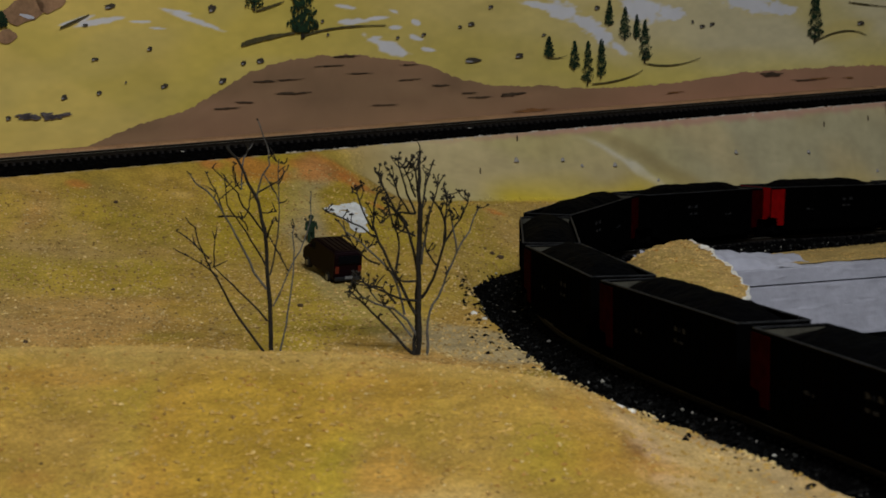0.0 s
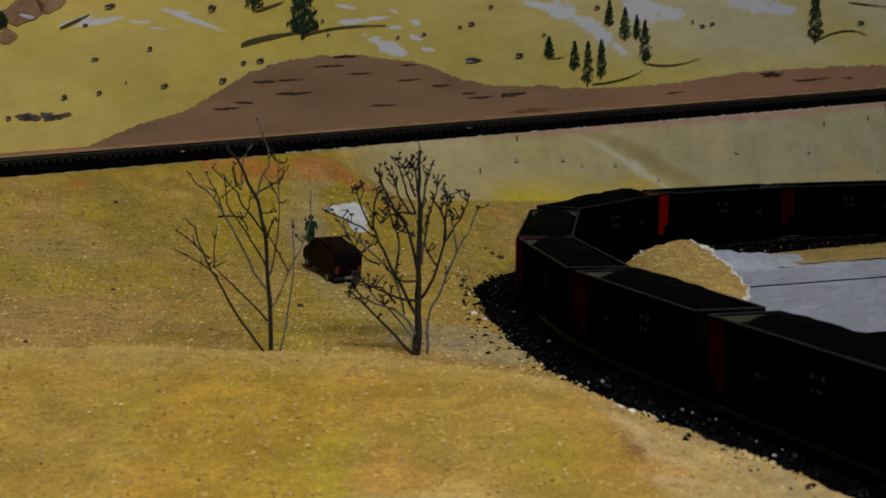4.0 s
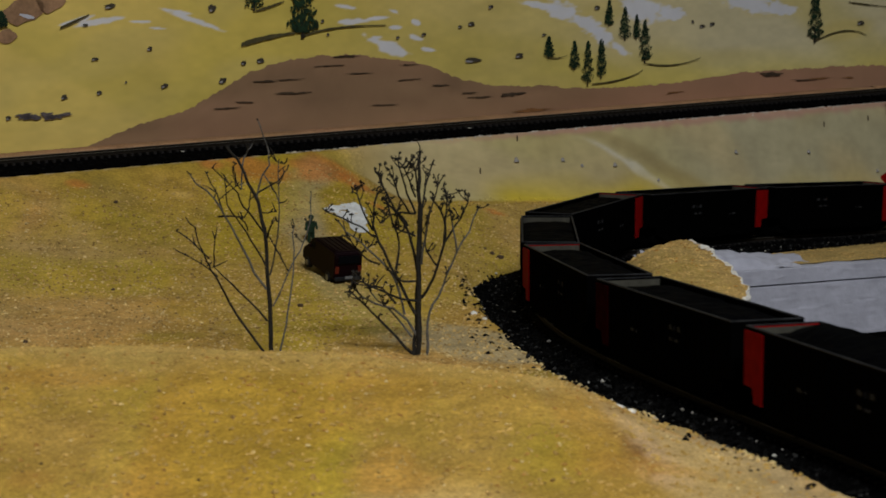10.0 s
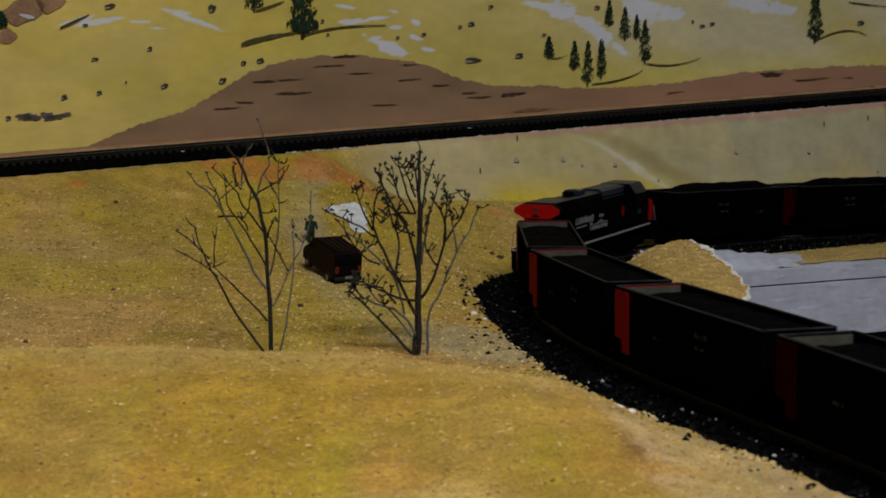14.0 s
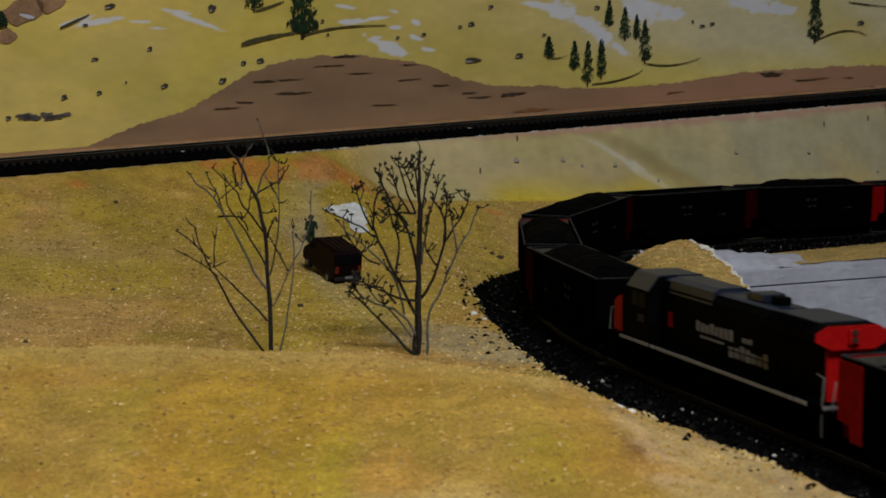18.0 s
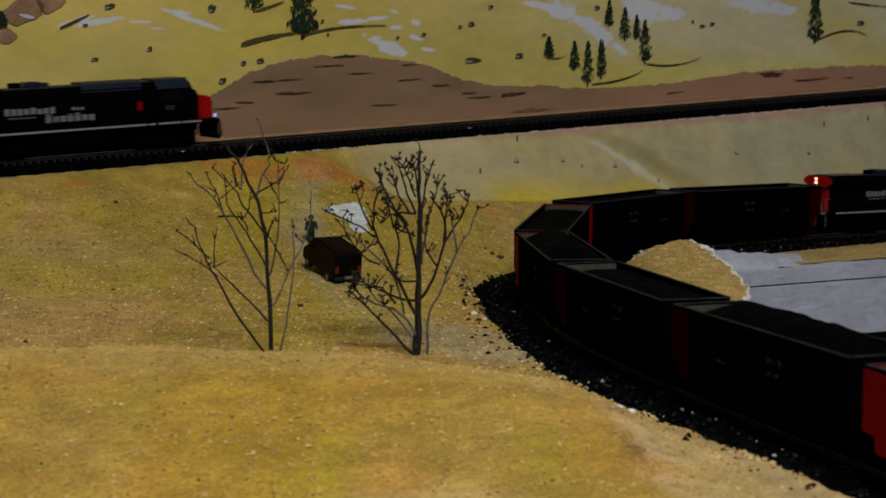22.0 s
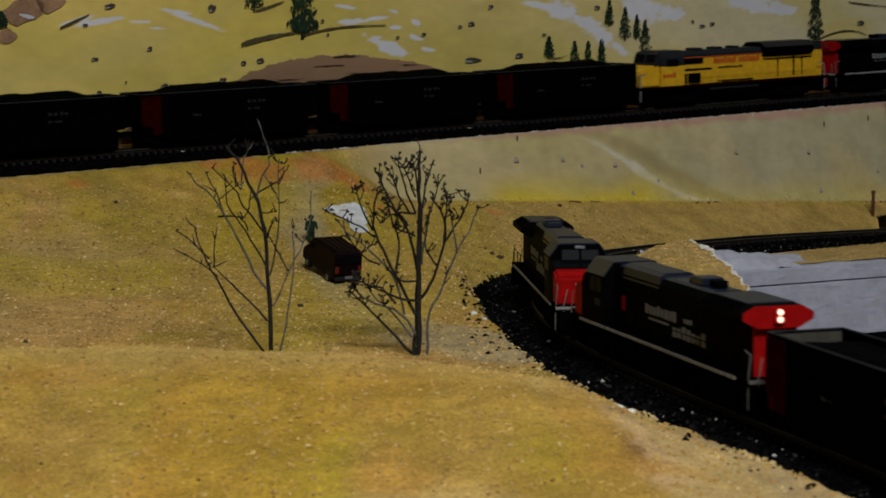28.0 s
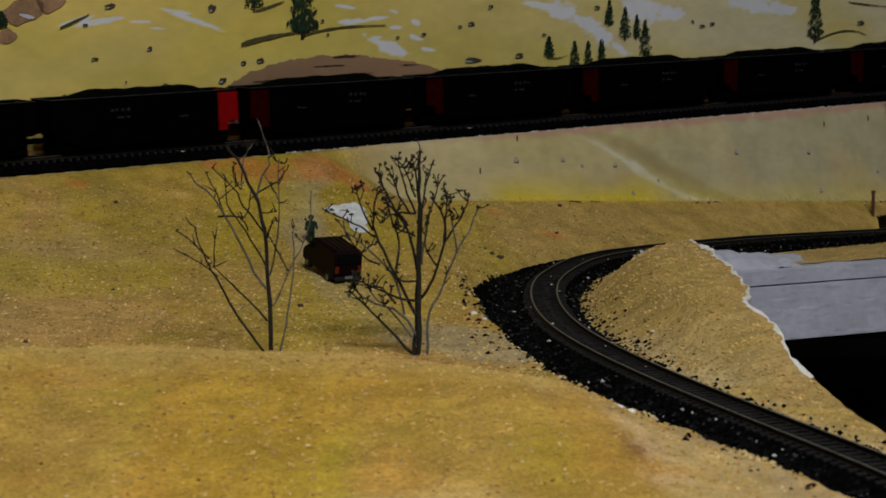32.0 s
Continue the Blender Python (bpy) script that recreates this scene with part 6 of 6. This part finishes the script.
# bare white plaster patch in the hillside
px, py = grid(np.linspace(-56, -24, 70), np.linspace(796, 846, 80))
pk = line_dist(px, py, [(-49, 830), (-38, 836), (-35, 812)]) + 2.0 * fnoise(px, py, 8, 71) + 1.5 * fnoise(px, py, 3, 72)
pk = np.minimum(pk, line_dist(px, py, [(-43, 828), (-36, 816)]) + 2.0 * fnoise(px, py, 8, 71))
pz = ground_z(px, py) + 0.45 + 0.35 * fnoise(px, py, 4, 73) - 0.25 * smooth(4, 7, pk)
mesh_part("plaster_patch", np.stack([px, py, pz], -1).reshape(-1, 3), grid_faces(70, 80, (pk < 3.6)[:-1, :-1]), M_PATCH)
tagged(bpy.data.objects["plaster_patch"], "bare white plaster patch showing through the sand", "plaster patch", kind="structure")

# a short rusty post behind the far leg of the track
bm = bmesh.new()
tube(bm, (0, 0, -1), (0, 0, 12.5), 1.0, 0.9, 10)
tube(bm, (0, 0, 12.3), (0, 0, 13.6), 1.25, 1.1, 10)
post = part("post", bm, M_RUST)
post.matrix_basis = pose(231.0 * MM, 1063 * MM, ground_at(231.0, 1063) * MM)
tagged(post, "short rusty brown post beside the track", "post")

# single stones and clods on the sand
STONES = [(52.2, 908, 1.0), (55.8, 948, 1.1), (-49.3, 680, 1.1), (24.3, 840, 1.6), (14.5, 664, 0.9), (-130.3, 612, 0.9), (-132.6, 802, 1.0), (-117, 698, 0.8), (-51.8, 412, 0.4), (-86.4, 418, 0.4), (21, 846, 1.2), (18, 852, 0.9)]
for i, (sx, sy, sr) in enumerate(STONES):
    bm = bmesh.new()
    bmesh.ops.create_icosphere(bm, subdivisions=2, radius=sr)
    rr = random.Random(i)
    for w in bm.verts:
        w.co *= rr.uniform(0.75, 1.2)
        w.co.z *= 0.7
    s = part("stone", bm, M_PAINTBROWN)
    s.matrix_basis = pose(sx * MM, sy * MM, (ground_at(sx, sy) + sr * 0.25) * MM)
    tagged(s, "small dark brown clod lying on the sand", "stone", "stones on the sand")
for i, (sx, sy, sz, sr) in enumerate([(79.5, 822, 7.0, 2.3), (100, 752, 10.6, 1.8), (101.5, 748, 10.8, 1.4), (99, 757, 10.2, 1.2), (45, 503.5, 2, 1.9), (48, 500, 1.0, 1.5), (10.5, 672, -2.2, 1.3), (14, 662, -2.2, 1.0), (19, 664, -4.6, 1.0)]):
    bm = bmesh.new()
    bmesh.ops.create_icosphere(bm, subdivisions=2, radius=sr)
    rr = random.Random(50 + i)
    for w in bm.verts:
        w.co *= rr.uniform(0.7, 1.2)
        w.co.z *= 0.65
    s = part("plaster_crumb", bm, M_RIMPLASTER)
    if sx < 79:
        sz = ground_at(sx, sy) + 0.2 * sr
    else:
        sz = float(inner_z(np.array([sx]), np.array([sy]), low_dist(np.array([[sx]]), np.array([[sy]]))[0])[0]) + 0.25 * sr
    s.matrix_basis = pose(sx * MM, sy * MM, sz * MM)
    tagged(s, "white crumb of plaster lying on the sand", "plaster crumb", "plaster crumbs")
# little grey painted cones on the board below the upper track
DOTS = [(34.9, 950.0, 2.0), (58.1, 966.0, 1.5), (68.1, 972.0, 1.2), (85.2, 984.0, 2.0), (108.4, 998.0, 1.3), (152.1, 1032.0, 1.7), (195.3, 1062.0, 1.6), (94.5, 986.0, 1.5), (202.4, 1062.0, 1.6), (238.6, 1090.0, 1.5)]
for i, (sx, sy, sr) in enumerate(DOTS):
    bm = bmesh.new()
    bmesh.ops.create_cone(bm, cap_ends=True, segments=7, radius1=sr * 0.8, radius2=sr * 0.3, depth=sr * 1.0)
    rr = random.Random(90 + i)
    for w in bm.verts:
        w.co *= rr.uniform(0.8, 1.2)
    s = part("grey_rock", bm, M_PAINTGREY)
    s.matrix_basis = pose(sx * MM, sy * MM, (ground_at(sx, sy) + 0.3) * MM)
    tagged(s, "tiny mauve-grey rock on the painted slope", "rock", "rocks on the painted slope")
for sx, sy in ((205.3, 1072.0), (233.2, 1092.0), (35.6, 954.0), (17.6, 936.0)):
    bm = bmesh.new()
    tube(bm, (0, 0, -0.5), (0, 0, 2.2), 0.45, 0.3, 6)
    s = part("stub", bm, M_PAINTBROWN)
    s.matrix_basis = pose(sx * MM, sy * MM, (ground_at(sx, sy) + 0.2) * MM)
    tagged(s, "tiny dark stub on the painted slope", "stub", "stubs on the painted slope")
# two scraps of white paper on the upper ballast
for s0, u0, ln in ((14, 7.0, 1.6), (168, 6.5, 4.0)):
    bm = bmesh.new()
    box(bm, -ln / 2, ln / 2, -0.7, 0.7, 0, 0.5, 0.15)
    s = part("paper_scrap", bm, M_PALE)
    q = up_at(s0) + UPN * u0
    s.matrix_basis = pose(q[0] * MM, q[1] * MM, (up_z(s0) - 2.6) * MM, 0, 8, UPA + 10)
    tagged(s, "scrap of white paper on dark ballast", "scrap", "scraps on the ballast")

# ---- benchwork and room ----
v, f = sweep(LOW, low_z(LOW[:, 0], LOW[:, 1]), [(-14, -9.2), (20, -9.2), (20, -18), (-14, -18)], True)
tagged(mesh_part("loop_board", v, f, M_PLY, smooth=False), "plywood ribbon carrying the lower track", "track board", kind="structure")
sel = US < -540
v, f = sweep(UPP[sel], up_z(US[sel]), [(-20, -6.5), (20, -6.5), (20, -15), (-20, -15)], False)
tagged(mesh_part("approach_board", v, f, M_PLY, smooth=False), "plywood ribbon carrying the upper track", "track board", kind="structure")
sel = US > 440
v, f = sweep(UPP[sel], up_z(US[sel]), [(-20, -6.5), (20, -6.5), (20, -15), (-20, -15)], False)
tagged(mesh_part("exit_board", v, f, M_PLY, smooth=False), "plywood ribbon carrying the upper track", "track board", kind="structure")


def bench(name, poly, z0, z1, material, label):
    bm = bmesh.new()
    prism(bm, poly, z0, z1, "z")
    return tagged(part(name, bm, material), label, "layout table", kind="structure")


bench("table_west", [(-620, 180), (60, 180), (30, 700), (36, 900), (110, 985), (330, 1080), (330, 1200), (-150, 880), (-620, 545)], -62, -40, M_PLY, "plywood table top under the scenery")
for lx0, ly0 in ((-580, 220), (20, 220), (-560, 540), (300, 1120), (-100, 860), (1290, 600), (760, 1040), (760, 140)):
    bm = bmesh.new()
    box(bm, lx0 - 22, lx0 + 22, ly0 - 22, ly0 + 22, -1050, -40 if lx0 < 320 else -26, 2)
    tagged(part("table_leg", bm, M_PLY), "square wooden leg of the layout table", "table leg", "legs of the layout table")
for lx0, ly0 in ((-700, 462), (-1000, 251), (-1300, 40), (500, 1304)):
    bm = bmesh.new()
    box(bm, lx0 - 18, lx0 + 18, ly0 - 18, ly0 + 18, -1050, float(up_z(-600)) - 15 if lx0 < 0 else float(up_z(700)) - 15, 2)
    tagged(part("table_leg", bm, M_PLY), "square wooden leg of the layout table", "table leg", "legs of the layout table")

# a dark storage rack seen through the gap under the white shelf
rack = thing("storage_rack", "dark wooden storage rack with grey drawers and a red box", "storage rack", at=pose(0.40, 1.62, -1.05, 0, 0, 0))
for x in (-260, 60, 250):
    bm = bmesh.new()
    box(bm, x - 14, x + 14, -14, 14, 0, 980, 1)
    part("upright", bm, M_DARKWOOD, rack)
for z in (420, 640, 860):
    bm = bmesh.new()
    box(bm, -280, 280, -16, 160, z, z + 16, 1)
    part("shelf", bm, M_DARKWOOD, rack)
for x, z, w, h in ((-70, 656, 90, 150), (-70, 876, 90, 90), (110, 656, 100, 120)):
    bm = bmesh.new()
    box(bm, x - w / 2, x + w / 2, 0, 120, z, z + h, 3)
    part("drawer", bm, M_BOX, rack, "grey drawer, darkened as if in shade")
# added wide panel: hides the lit wall, stands in for the room's darkness
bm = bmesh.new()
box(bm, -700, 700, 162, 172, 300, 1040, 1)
part("added_dark_panel", bm, M_DARKWOOD, rack)
bm = bmesh.new()
box(bm, -240, -130, -4, 110, 876, 985, 3)
part("red_box", bm, M_REDBOX, rack, "dark red box")


def room_box(name, x0, x1, y0, y1, z0, z1, material, label, category):
    bm = bmesh.new()
    box(bm, x0, x1, y0, y1, z0, z1)
    return tagged(part(name, bm, material), label, category, kind="structure")


room_box("floor", -2100, 2100, -1700, 2000, -1090, -1050, M_FLOOR, "dull brown room floor", "floor")
room_box("ceiling", -2100, 2100, -1700, 2000, 1350, 1390, M_WALL, "plain off-white ceiling", "ceiling")
room_box("wall_north", -2100, 2100, 2000, 2060, -1090, 1390, M_WALL, "plain grey room wall", "wall")
room_box("wall_south", -2100, 2100, -1760, -1700, -1090, 1390, M_WALL, "plain grey room wall", "wall")
room_box("wall_west", -2160, -2100, -1760, 2060, -1090, 1390, M_WALL, "plain grey room wall", "wall")
room_box("wall_east", 2100, 2160, -1760, 2060, -1090, 1390, M_WALL, "plain grey room wall", "wall")
for lx0, ly0, lz0 in LAMPS:
    lamp = thing("work_lamp", "white hanging work lamp with frosted panel", "lamp", "", pose(lx0, ly0, lz0))
    bm = bmesh.new()
    box(bm, -320, 320, -170, 170, 30, 100, 6)
    part("housing", bm, M_WALL, lamp)
    bm = bmesh.new()
    box(bm, -305, 305, -155, 155, 24, 30, 2)
    part("diffuser", bm, M_LAMP, lamp)
    for x in (-250, 250):
        bm = bmesh.new()
        tube(bm, (x, 0, 98), (x, 0, 222), 2.0, 2.0, 8)
        part("hanging_rod", bm, M_STRIPE, lamp)


def motions():
    times = [i * 0.5 for i in range(65)]
    for ob, off, flip in LOW_TRAIN:
        walk(ob, [(t, low_pose(glide(LOW_WAY, t) + off, flip)) for t in times])
    for ob, off, flip in UP_TRAIN:
        walk(ob, [(t, up_pose(glide(UP_WAY, t) + off, flip)) for t in times])


motions()
